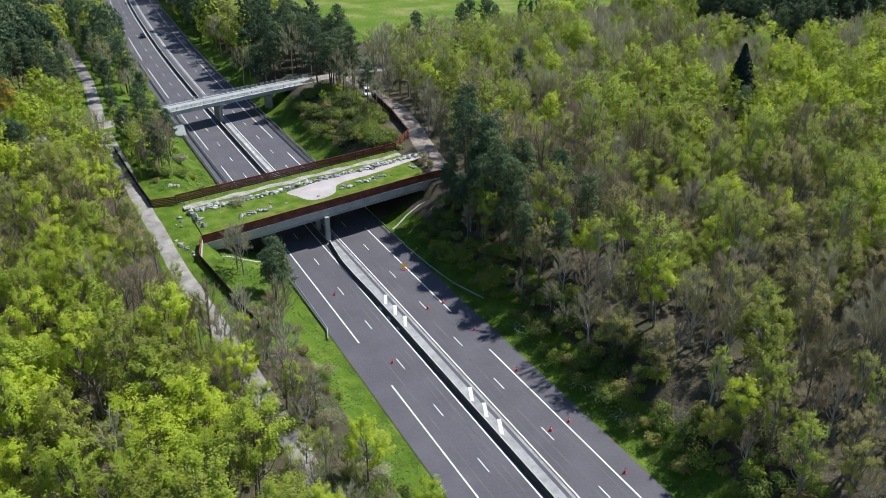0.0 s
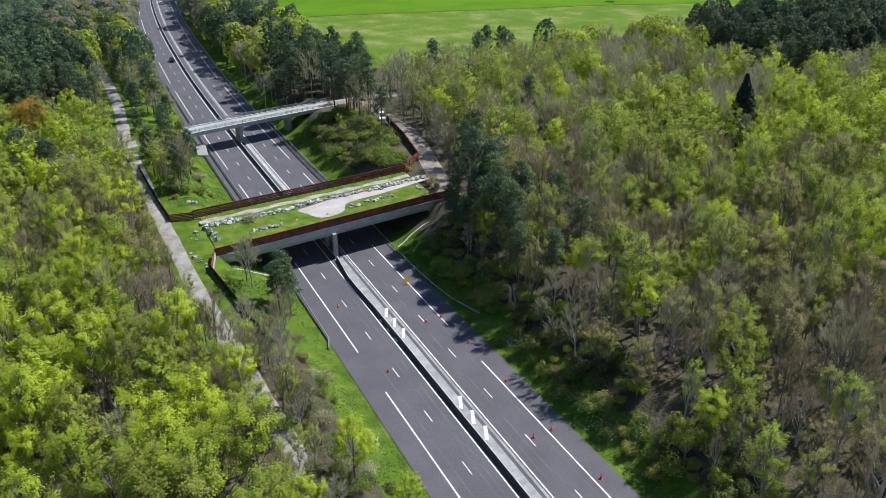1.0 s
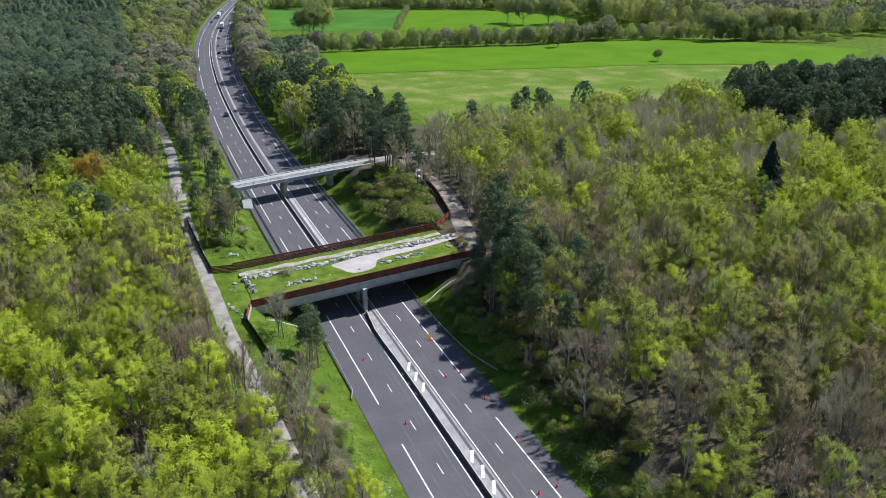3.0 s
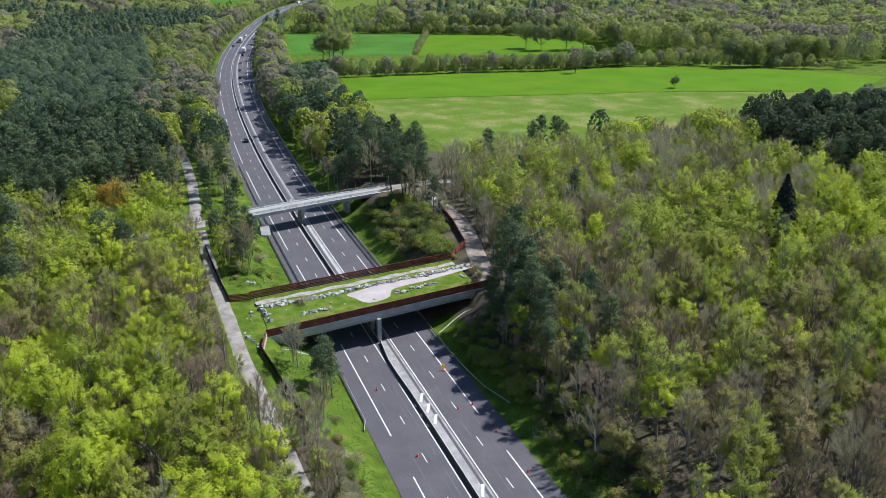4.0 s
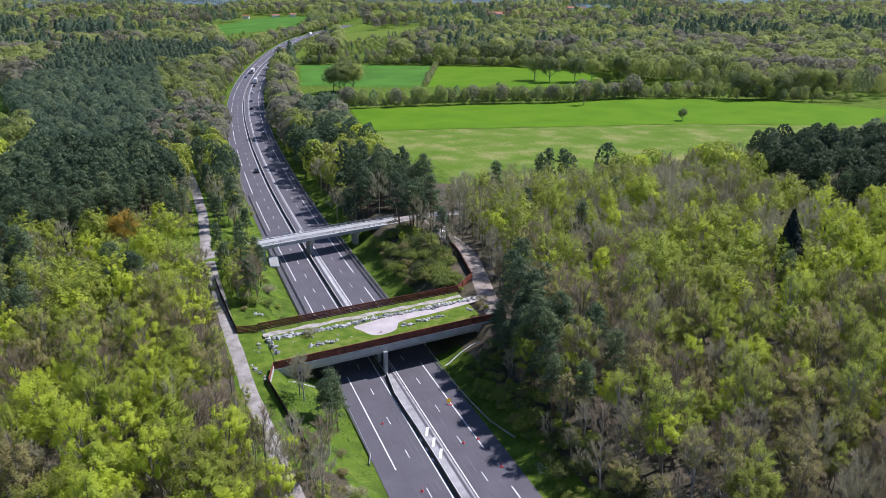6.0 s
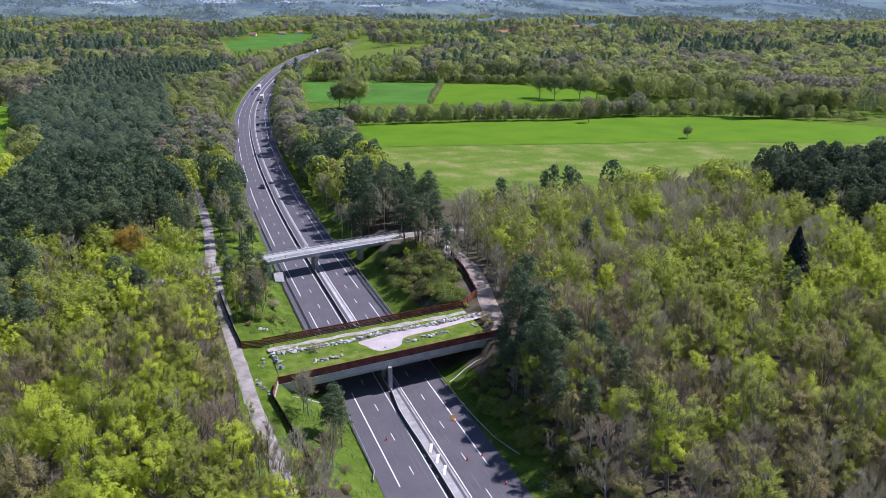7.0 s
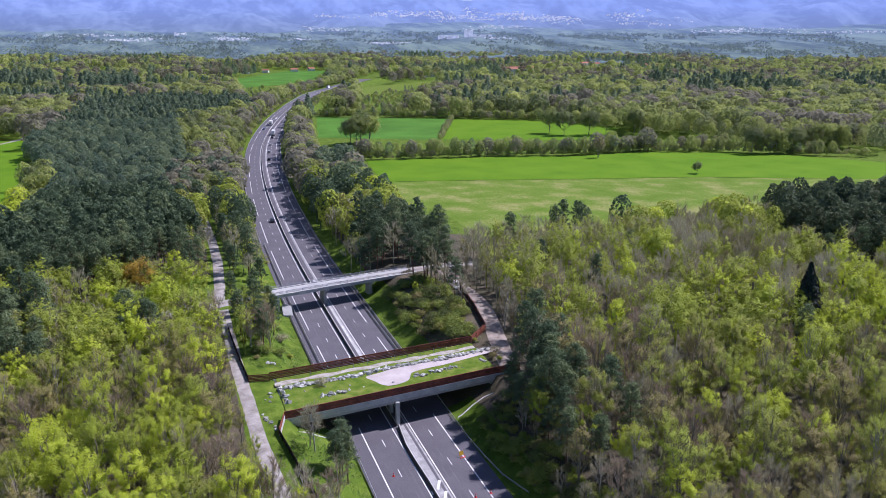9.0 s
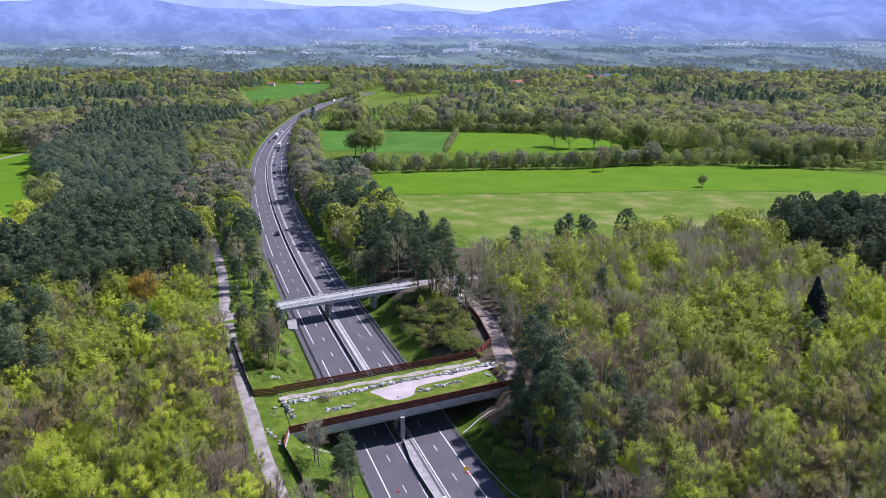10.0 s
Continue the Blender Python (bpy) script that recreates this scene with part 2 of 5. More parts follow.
RIGHT_PINES = [(172, 85), (201, 130), (300, 128), (300, 60), (165, 38)]
LEFT_PINES = [(-89, 92), (-140, 130), (-104, 173), (-101, 288), (-138, 445), (-124, 767), (-45, 824), (34, 757), (30, 650), (-43, 557), (-37, 331), (-48, 263), (-40, 175), (-47, 128), (-58, 108), (-72, 99)]
BRIGHT_FIELD = [(79, 381), (175, 369), (228, 356), (276, 360), (335, 339), (369, 318), (420, 255), (356, 217), (253, 258), (187, 272), (134, 285), (70, 299)]
PALE_FIELD = [(70, 298), (134, 284), (187, 271), (253, 257), (356, 216), (380, 190), (300, 145), (200, 145), (100, 145), (56, 158), (50, 214)]
UPPER_FIELD_A = [(96, 678), (221, 624), (160, 470), (68, 514)]
UPPER_FIELD_B = [(224, 618), (298, 581), (343, 506), (293, 425), (164, 472)]
SLOPE_FIELD = [(235, 1106), (440, 1288), (384, 1181), (184, 892)]
HOUSE_FIELD = [(67, 1400), (206, 1706), (291, 1681), (187, 1274), (62, 1159)]
LEFT_FIELD = [(-240, 545), (-150, 572), (-140, 445), (-108, 290), (-108, 214), (-180, 200)]
FIELDS = [BRIGHT_FIELD, PALE_FIELD, UPPER_FIELD_A, UPPER_FIELD_B, SLOPE_FIELD, HOUSE_FIELD, LEFT_FIELD]

offs = [0, 12.6, 13.6, 15, 17, 19, 21, 23, 25, 27, 30, 34, 40, 47, 55, 65, 80, 100, 125, 155, 190, 230, 280, 340, 420, 520, 650, 820, 1050, 1350, 1800, 2500, 3500, 4800]
offs = sorted([-o for o in offs[1:]] + offs)
rows_y = list(np.arange(-400, -140, 26)) + list(np.arange(-140, 140, 4)) + list(np.arange(140, 420, 10)) + list(np.arange(420, 1300, 10)) + list(np.arange(1300, 1700, 40)) + list(np.arange(1700, 4950, 200))
gv, gf, gi = [], [], []
for y in rows_y:
    for o in offs:
        x = centre(y) + o
        gv.append((x, y, ground_z(x, y)))
w = len(offs)
for i in range(len(rows_y) - 1):
    for j in range(w - 1):
        gf.append((i * w + j, i * w + j + 1, (i + 1) * w + j + 1, (i + 1) * w + j))
        x, y = gv[gf[-1][0]][0] + 1, gv[gf[-1][0]][1] + 2
        o = offs[j]
        wood = (o > 17 or o < -34 or (o < -19 and y < -38)) and y < 180 and not (25 < o < 34 and 5 < y < 80) and not (o < 34 and 78 < y < 112) and not inside(x, y, PALE_FIELD)
        wood = wood or inside(x, y, LEFT_PINES) or inside(x, y, RIGHT_PINES) or (19 < o < 32 and y < 560)
        # darker floor colour under the deck paints in the shade there
        wood = wood or (abs(o) > 12 and 5 + 0.165 * x < y < 23 + 0.145 * x and abs(x) < 25)
        gi.append(1 if wood else 0)
ground_mesh = mesh("ground", gv, gf, GRASS, FLOOR, smooth=True)
ground_mesh.polygons.foreach_set("material_index", gi)
ground = tagged(new("ground", ground_mesh), "grass verges and leaf-littered forest floor round the motorway cutting", "ground", kind="structure")


def flat_patch(name, poly, z, mat, label, category):
    bm = bmesh.new()
    f = bm.faces.new([bm.verts.new((x, y, z)) for x, y in poly])
    if f.normal.z < 0:
        f.normal_flip()
    f.normal_update()
    if f.normal.z < 0:
        f.normal_flip()
    bmesh.ops.triangulate(bm, faces=[f])
    me = bpy.data.meshes.new(name)
    bm.to_mesh(me)
    bm.free()
    me.materials.append(mat)
    return tagged(new(name, me), label, category, kind="structure")


def draped(name, path, half, mat, label, category, lift=0.06, step=2.0):
    """A strip of ground that follows the land along a path of x, y."""
    pts = []
    for (x0, y0), (x1, y1) in zip(path, path[1:]):
        k = max(1, int(math.hypot(x1 - x0, y1 - y0) / step))
        pts += [(x0 + (x1 - x0) * i / k, y0 + (y1 - y0) * i / k) for i in range(k)]
    pts.append(path[-1])
    vs, fs = [], []
    for i, (x, y) in enumerate(pts):
        (ax, ay), (bx, by) = pts[max(i - 2, 0)], pts[min(i + 2, len(pts) - 1)]
        n = math.hypot(bx - ax, by - ay)
        rx, ry = (by - ay) / n, -(bx - ax) / n
        for k in range(5):
            s = half * (k / 2 - 1) * (1 + 0.13 * noise.noise(Vector((x * 0.2, y * 0.2, k))))
            px, py = x + rx * s, y + ry * s
            vs.append((px, py, ground_z(px, py) + lift * (1 if 0 < k < 4 else 0.3)))
        if i:
            b = (i - 1) * 5
            fs += [(b + k, b + k + 1, b + k + 6, b + k + 5) for k in range(4)]
    return tagged(new(name, mesh(name, vs, fs, mat, smooth=True)), label, category, kind="structure")


flat_patch("field", BRIGHT_FIELD, 0.15, FIELD_BRIGHT, "bright green crop field behind the wood", "field")
flat_patch("field", PALE_FIELD, 0.13, FIELD_PALE, "pale dry-flecked grass field beside the wood", "field")
flat_patch("field", UPPER_FIELD_A, 0.15, FIELD_BLUE, "bluish green cereal field beyond the hedge", "field")
flat_patch("field", UPPER_FIELD_B, 0.15, FIELD_BRIGHT, "bright meadow with scattered oaks", "field")
flat_patch("field", SLOPE_FIELD, 0.15, MEADOW, "narrow sloping meadow below a farmhouse", "field")
flat_patch("field", HOUSE_FIELD, 0.15, FIELD_BLUE, "green meadow beside scattered houses", "field")
flat_patch("field", LEFT_FIELD, 0.15, FIELD_BRIGHT, "bright green meadow beside the pine wood", "field")

# ---- motorway ----
def along(y0, y1, x, z, step=5.0):
    n = max(1, int(math.ceil((y1 - y0) / step)))
    return [(centre(y) + x, y, road_z(y) + z) for y in [y0 + (y1 - y0) * i / n for i in range(n + 1)]]


def ribbon(y0, y1, x0, x1, z, step=5.0):
    """A flat strip between two offsets from the middle line."""
    a, b = along(y0, y1, x0, z, step), along(y0, y1, x1, z, step)
    n = len(a)
    return a + b, [(i, n + i, n + i + 1, i + 1) for i in range(n - 1)]


road = tagged(new("road", mesh("road", *ribbon(-390, 1250, -12.4, 12.4, 0.0), ASPHALT)), "dark asphalt motorway with two carriageways in a cutting", "road", kind="structure")
for x0, x1 in ((-7.45, -7.2), (-4.5, -4.3), (-3.5, -3.2), (3.1, 3.25), (4.45, 4.75), (7.5, 7.65)):
    part("wheel_track", mesh("wheel_track", *ribbon(-200, 420, x0, x1, 0.006), WORN), road)
for x in (-2.05, 2.05):
    part("edge_line", mesh("edge_line", *ribbon(-390, 1200, x - 0.11, x + 0.11, 0.014), PAINT), road, "solid white inner edge line")
for x, first in ((-9.0, -48.0), (8.75, -46.5)):
    for k in range(-6, 22):
        y1 = first + 52 * k
        part("edge_line", mesh("edge_line", *ribbon(y1 - 39, y1, x - 0.12, x + 0.12, 0.014), PAINT), road)
dash = mesh("lane_dash", [(-0.075, -3, 0), (0.075, -3, 0), (0.075, 0, 0), (-0.075, 0, 0)], [(0, 1, 2, 3)], PAINT)
for x, first, gap in ((-5.5, -16.0, 12.85), (5.4, -14.6, 12.7)):
    for k in range(-16, 60):
        y = first + (13 if k < 2 else gap) * k
        part("lane_dash", dash, road, "", pose(centre(y) + x, y, road_z(y) + 0.016, road_tilt(y), 0, -math.degrees(math.atan2(centre(y + 3) - centre(y - 3), 6))))

# ---- green bridge over the motorway ----
def near_y(x):
    return 3.2 + 0.165 * x


def far_y(x):
    return 23.8 + 0.145 * x


green_bridge = thing("wildlife_bridge", "concrete green bridge with planted deck and rust-brown timber screens", "bridge")


def slab(x0, x1, ya, yb, z0, z1, n=8):
    """A slab between two skewed lines, each y over x."""
    vs, fs = [], []
    for i in range(n + 1):
        x = x0 + (x1 - x0) * i / n
        vs += [(x, ya(x), z0), (x, yb(x), z0), (x, yb(x), z1), (x, ya(x), z1)]
    for i in range(n):
        a, b = i * 4, i * 4 + 4
        fs += [(a, b, b + 1, a + 1), (a + 1, b + 1, b + 2, a + 2), (a + 2, b + 2, b + 3, a + 3), (a + 3, b + 3, b, a)]
    fs += [(0, 1, 2, 3), tuple(n * 4 + k for k in (3, 2, 1, 0))]
    return vs, fs


part("deck", mesh("deck", *slab(-25.3, 25.4, lambda x: near_y(x) + 0.9, lambda x: far_y(x) - 0.4, 5.5, 7.0), CONCRETE), green_bridge)
part("edge_beam", mesh("edge_beam", *slab(-25.6, 24.6, near_y, lambda x: near_y(x) + 0.45, 5.75, 7.05), PALE_CONCRETE), green_bridge, "pale grey concrete edge beam")
part("girder", mesh("girder", *slab(-24.6, 23.6, lambda x: near_y(x) + 0.35, lambda x: near_y(x) + 0.9, 5.0, 5.75), CONCRETE), green_bridge, "shaded concrete girder under the edge beam")
part("edge_beam", mesh("edge_beam", *slab(-25.6, 25.6, lambda x: far_y(x) - 0.4, far_y, 5.3, 7.05), CONCRETE), green_bridge)
part("beam_cap", mesh("beam_cap", *slab(-25.8, 25.0, lambda x: near_y(x) - 0.12, lambda x: near_y(x) + 0.6, 6.96, 7.095), PALE_CONCRETE), green_bridge)
for x, y in ((-0.5, 2.7), (-0.3, 9.5), (-0.1, 16.5), (0.1, 22.6)):
    part("pier", Shape().box(x - 0.45, x + 0.45, y - 0.5, y + 0.5, -0.2, 5.6).mesh("pier", CONCRETE), green_bridge, "square concrete pier in the median")
for s in (-1, 1):
    x = 25.0 * s
    part("abutment", Shape().box(min(x, x - 1.6 * s), max(x, x - 1.6 * s), near_y(x) + 0.7, far_y(x) - 0.3, 2.0, 5.7).mesh("abutment", CONCRETE), green_bridge)
part("wing_wall", Shape().box(0, 5.2, 0, 0.6, 2.4, 7.0, pose(24.6, near_y(24.6) + 0.05, 0, 0, 0, 3)).mesh("wing_wall", PALE_CONCRETE), green_bridge, "pale concrete wing wall of the abutment")
part("pilaster", Shape().box(23.5, 24.6, near_y(24) + 0.05, near_y(24) + 1.1, 2.0, 6.9).mesh("pilaster", CONCRETE), green_bridge)
part("wing_wall", Shape().add([(-25.6, -1.1, 4.2), (-27.3, -7.6, 5.6), (-27.3, -7.6, 7.2), (-25.6, -1.1, 8.0), (-25.9, -1.0, 4.2), (-27.6, -7.5, 5.6), (-27.6, -7.5, 7.2), (-25.9, -1.0, 8.0)], [(0, 1, 2, 3), (7, 6, 5, 4), (0, 4, 5, 1), (3, 2, 6, 7), (1, 5, 6, 2), (0, 3, 7, 4)]).mesh("wing_wall", PALE_CONCRETE), green_bridge, "white concrete wing wall")
part("lawn", mesh("lawn", *slab(-25.0, 25.6, lambda x: near_y(x) + 0.5, lambda x: far_y(x) - 0.45, 7.004, 7.3, 24), MEADOW), green_bridge, "short grass on the deck")
part("gravel_path", mesh("gravel_path", *slab(-25.6, 25.5, lambda x: far_y(x) - 4.4 + 0.35 * math.sin(x * 0.6), lambda x: far_y(x) - 2.6 + 0.3 * math.sin(x * 0.8 + 1), 7.2, 7.325, 40), PALE_GRAVEL), green_bridge, "pale gravel strip along the screen")
pond = [(-5, 14.3), (-1.5, 15.6), (3, 17.2), (11, 18.3), (20, 19.8), (30, 21.6), (30.3, 20.2), (23, 18.0), (15, 15.7), (9, 14.6), (6, 13.4), (5, 11.6), (4, 9.6), (1.5, 8.2), (-1, 8.0), (-2.6, 9.3), (-3.6, 11.5)]


def smooth_loop(poly, k=4):
    """Rounds a closed outline by a spline through its corners."""
    out, n = [], len(poly)
    for i in range(n):
        p = [Vector((*poly[(i + j) % n], 0)) for j in (-1, 0, 1, 2)]
        for t in [j / k for j in range(k)]:
            v = 0.5 * (2 * p[1] + (p[2] - p[0]) * t + (2 * p[0] - 5 * p[1] + 4 * p[2] - p[3]) * t * t + (3 * p[1] - p[0] - 3 * p[2] + p[3]) * t ** 3)
            out.append((v.x, v.y))
    return out


gravel = flat_patch("gravel_bed", smooth_loop(pond), 7.335, SAND, "pinkish pale gravel bed on the deck", "gravel")


def boarded(parent, path, z0, z1, mat, post_mat, bay=3.0, boards=6, gap=0.03, thick=0.06, posts=True, side=1):
    """Boards in bays along a path of x, y, with their posts, as parts of the screen."""
    for (x0, y0), (x1, y1) in zip(path, path[1:]):
        length = math.hypot(x1 - x0, y1 - y0)
        n = max(1, round(length / bay))
        turn = math.degrees(math.atan2(y1 - y0, x1 - x0))
        high = (z1 - z0) / boards
        me = Shape().box(0.01, length / n - 0.01, -thick / 2, thick / 2, gap / 2, high - gap / 2).mesh("board", mat)
        pm = Shape().box(-0.08, 0.08, 0.03 * side, 0.19 * side, -0.5, z1 - z0 + 0.05).mesh("post", post_mat)
        for i in range(n):
            x, y = x0 + (x1 - x0) * i / n, y0 + (y1 - y0) * i / n
            for k in range(boards):
                part("board", me, parent, "", pose(x, y, z0 + k * high, 0, 0, turn))
            if posts:
                part("post", pm, parent, "", pose(x, y, z0, 0, 0, turn))


screen = thing("timber_screen", "rust-brown boarded screen along the green bridge's edge", "fence")
boarded(screen, [(-25.7, near_y(-25.7) + 0.1), (25.0, near_y(25.0) + 0.1)], 7.1, 8.75, RUST, RUST, 3.0, 6)
boarded(screen, [(25.0, near_y(25.0) + 0.1), (31, 7.6)], 7.1, 8.7, RUST, RUST, 3.0, 6)
boarded(screen, [(-27.5, -7.3), (-25.7, near_y(-25.7) + 0.1)], 7.2, 8.75, RUST, RUST, 2.5, 6)
top_rail = Shape().sweep([(-25.7, near_y(-25.7) + 0.1, 8.76), (25.0, near_y(25.0) + 0.1, 8.76), (31, 7.6, 8.72)], [(-0.1, 0), (0.1, 0), (0.1, 0.06), (-0.1, 0.06)])
part("cap_rail", top_rail.mesh("cap_rail", RUST), screen)
screen = thing("timber_screen", "tall rust-brown boarded screen with rails and posts", "fence")
far_path = [(-26.4, far_y(-26.4) - 0.1), (25.8, far_y(25.8) - 0.1), (32.8, 35.2)]
boarded(screen, far_path, 7.1, 9.0, RUST, RUST, 3.0, 5, 0.07, side=-1)
boarded(screen, [(-31.0, 20.6), (-26.4, far_y(-26.4) - 0.1)], 7.0, 8.7, RUST, RUST, 2.3, 5, 0.07, side=-1)
for z in (7.75, 8.4, 8.97):
    part("rail", Shape().sweep([(x, y - 0.12, z) for x, y in far_path], [(-0.06, 0), (0.06, 0), (0.06, 0.12), (-0.06, 0.12)]).mesh("rail", RUST), screen, "lighter red-brown rail")
dark_fence = thing("timber_fence", "dark weathered boarded fence beside the gravel track", "fence")
boarded(dark_fence, [(32.8, 35.2), (36.0, 53), (38.0, 71)], 7.0, 8.8, DARK_WOOD, RUST, 3.0, 4)
for z in (7.6, 8.75):
    part("rail", Shape().sweep([(32.95, 35.2, z), (36.15, 53, z), (38.15, 71, z)], [(-0.05, 0), (0.05, 0), (0.05, 0.1), (-0.05, 0.1)]).mesh("rail", RUST), dark_fence)
dark_fence = thing("timber_fence", "dark boarded fence between the track and the grassy bank", "fence")
boarded(dark_fence, [(-24.3, -34), (-26.2, -18), (-27.5, -7.3)], 6.5, 8.3, DARK_WOOD, DARK_WOOD, 3.0, 4)
dark_fence = thing("timber_fence", "dark boarded fence along the track toward the road bridge", "fence")
boarded(dark_fence, [(-31.0, 20.6), (-31.8, 31), (-32.6, 45), (-33.2, 58)], 6.6, 8.3, DARK_WOOD, DARK_WOOD, 3.0, 4)


def wire_fence(label, path, high, gap, mat):
    """Posts with two wires."""
    ob = thing("wire_fence", label, "fence")
    pm = Shape().tube([(0, 0, -0.3), (0, 0, high)], [0.06, 0.05], 5).mesh("post", mat)
    pts = []
    for (x0, y0), (x1, y1) in zip(path, path[1:]):
        n = max(1, int(math.hypot(x1 - x0, y1 - y0) / gap))
        pts += [(x0 + (x1 - x0) * i / n, y0 + (y1 - y0) * i / n) for i in range(n)]
    pts.append(path[-1])
    zs = [max(ground_z(x, y), 7.3 if abs(x) < 25.5 and near_y(x) < y < far_y(x) else -9) for x, y in pts]
    for (x, y), z in zip(pts, zs):
        part("post", pm, ob, "", pose(x, y, z))
    for h in (0.45, 0.92):
        part("wire", Shape().sweep([(x, y, z + high * h) for (x, y), z in zip(pts, zs)], [(-0.025, 0), (0.025, 0), (0.025, 0.05), (-0.025, 0.05)]).mesh("wire", STEEL_OR_SHADE), ob)
    return ob


wire_fence("low post-and-wire fence beside the gravel strip", [(-24, far_y(-24) - 2.2), (25, far_y(25) - 2.2)], 1.1, 3.4, TRACK)
wire_fence("grey-green mesh fence above the motorway bank", [(-24.3, -35), (-24.3, -50), (-23.8, -66), (-22.5, -84)], 1.3, 2.5, STEEL_OR_SHADE)

# boulders
boulder_meshes = []
for i in range(6):
    bm = bmesh.new()
    bmesh.ops.create_icosphere(bm, subdivisions=1 if i % 2 else 2, radius=0.5)
    for v in bm.verts:
        v.co *= 1 + 0.95 * noise.noise(v.co * 2.6 + Vector((i * 7, 0, 0)))
        v.co.z *= 0.72
    me = bpy.data.meshes.new("boulder")
    bm.to_mesh(me)
    bm.free()
    me.materials.append(STONE)
    boulder_meshes.append(me)
rnd = random.Random(11)


def boulders(path, gap, size, z=7.3, wob=0.35, label="pale angular boulder in a row on the grass"):
    for (x0, y0), (x1, y1) in zip(path, path[1:]):
        n = max(1, int(math.hypot(x1 - x0, y1 - y0) / gap))
        for i in range(n):
            x, y = x0 + (x1 - x0) * i / n + rnd.uniform(-wob, wob) * 0.6, y0 + (y1 - y0) * i / n + rnd.uniform(-wob, wob)
            s = size * rnd.uniform(0.55, 1.45)
            ob = tagged(new("boulder", boulder_meshes[rnd.randrange(6)]), label, "rock", "boulders on the green bridge")
            ob.matrix_basis = pose(x, y, max(z, ground_z(x, y)) + 0.13 * s, rnd.uniform(-15, 15), rnd.uniform(-15, 15), rnd.uniform(0, 360)) @ Matrix.Diagonal((s, s * rnd.uniform(0.7, 1), s * rnd.uniform(0.7, 1), 1))


boulders([(-24.6, 13.6), (-21, 14.6), (-13, 15.0), (-6, 16.0), (1, 17.8), (15, 19.4), (30, 21.9)], 0.6, 1.05)
boulders([(-23.6, 13.2), (-20, 13.9), (-13, 14.4), (-6, 15.4), (1, 17.1), (15, 18.7), (29, 21.2)], 1.0, 0.85)
boulders([(0.5, 9.6), (1.1, 9.7)], 0.6, 0.8, label="dark rock lying on the gravel bed")
boulders([(-24.6, 13.6), (-24.2, 9), (-24.0, 5.0)], 0.85, 1.25)
boulders([(-17, 6.6), (-13, 7.5), (-9, 8.2)], 0.6, 1.1, wob=0.6)
boulders([(6, 10.8), (11, 12.2), (17.5, 13.5)], 0.46, 0.95, wob=0.65)
boulders([(24, 16.0), (24.6, 14.0), (26, 13)], 1.0, 0.9)
boulders([(-20, 9.8), (-10, 11.5), (-2, 6.8)], 4.2, 0.75, wob=1.2, label="single flat pale stone in the grass")
boulders([(8, 9.8), (14, 11.2), (22, 14.5)], 3.6, 0.75, wob=1.2, label="single flat pale stone in the grass")
boulders([(-29.5, 2), (-28.6, -1), (-28.2, -5)], 0.8, 0.9, z=0, wob=0.8, label="grey rubble stone at the track's edge")
boulders([(-27.5, 13), (-28, 9), (-27, 6)], 1.1, 0.8, z=0, wob=0.9, label="pale stone in rough grass beside the track")
boulders([(-25.5, 30), (-24, 29.3), (-23.6, 30.5)], 0.7, 1.0, z=0, wob=0.5, label="heap of pale stones on the bank")

# drainage channels down the slopes beside the green bridge
for path in ([(13.4, 2.0), (14.7, 2.6), (17.9, 4.2), (20.8, 4.6), (23.4, 4.1)], [(-23.6, -2.2), (-19, -1.6), (-14, -0.4)]):
    draped("drain_channel", path, 0.22, PALE_CONCRETE, "pale concrete drainage channel on the slope", "channel", 0.12)

# gravel tracks on both sides
draped("track", [(-31.5, -120), (-28.5, -84), (-27.6, -63), (-30.0, -28), (-31.6, -8), (-32.2, 12), (-32.8, 27), (-33.2, 55), (-33.3, 76)], 1.5, TRACK, "pale gravel track beside the wood", "track", 0.1)
draped("track", [(-34, 86), (-33, 100), (-32, 130), (-32, 180), (-33, 230)], 1.7, TRACK, "pale gravel track between pines and motorway", "track", 0.1)
draped("track", [(29, 8), (32, 22), (36, 38), (39.4, 54), (40.8, 76), (41, 97)], 2.4, EARTH_TRACK, "pale gravel track behind the screen", "track", 0.1)

# ---- road bridge ----
overpass = thing("road_bridge", "pale concrete road bridge with steel railings over the motorway", "bridge")
way = [(-21.5, 87.2), (-12, 89.4), (-1.3, 91.9), (8, 94.1), (14.6, 95.7), (22, 97.4), (30.5, 99.4)]
way = [(x, y, 6.1 + 0.15 * (1 - ((x - 4) / 26) ** 2)) for x, y in way]
part("deck", Shape().sweep(way, [(-3.5, 0), (-3.5, -0.75), (-2.4, -1.2), (2.4, -1.2), (3.5, -0.75), (3.5, 0)]).mesh("deck", PALE_CONCRETE), overpass)
part("roadway", Shape().sweep(way, [(-2.7, -0.1), (2.7, -0.1), (2.7, 0.012), (-2.7, 0.012)]).mesh("roadway", CONCRETE), overpass, "pale worn asphalt roadway")
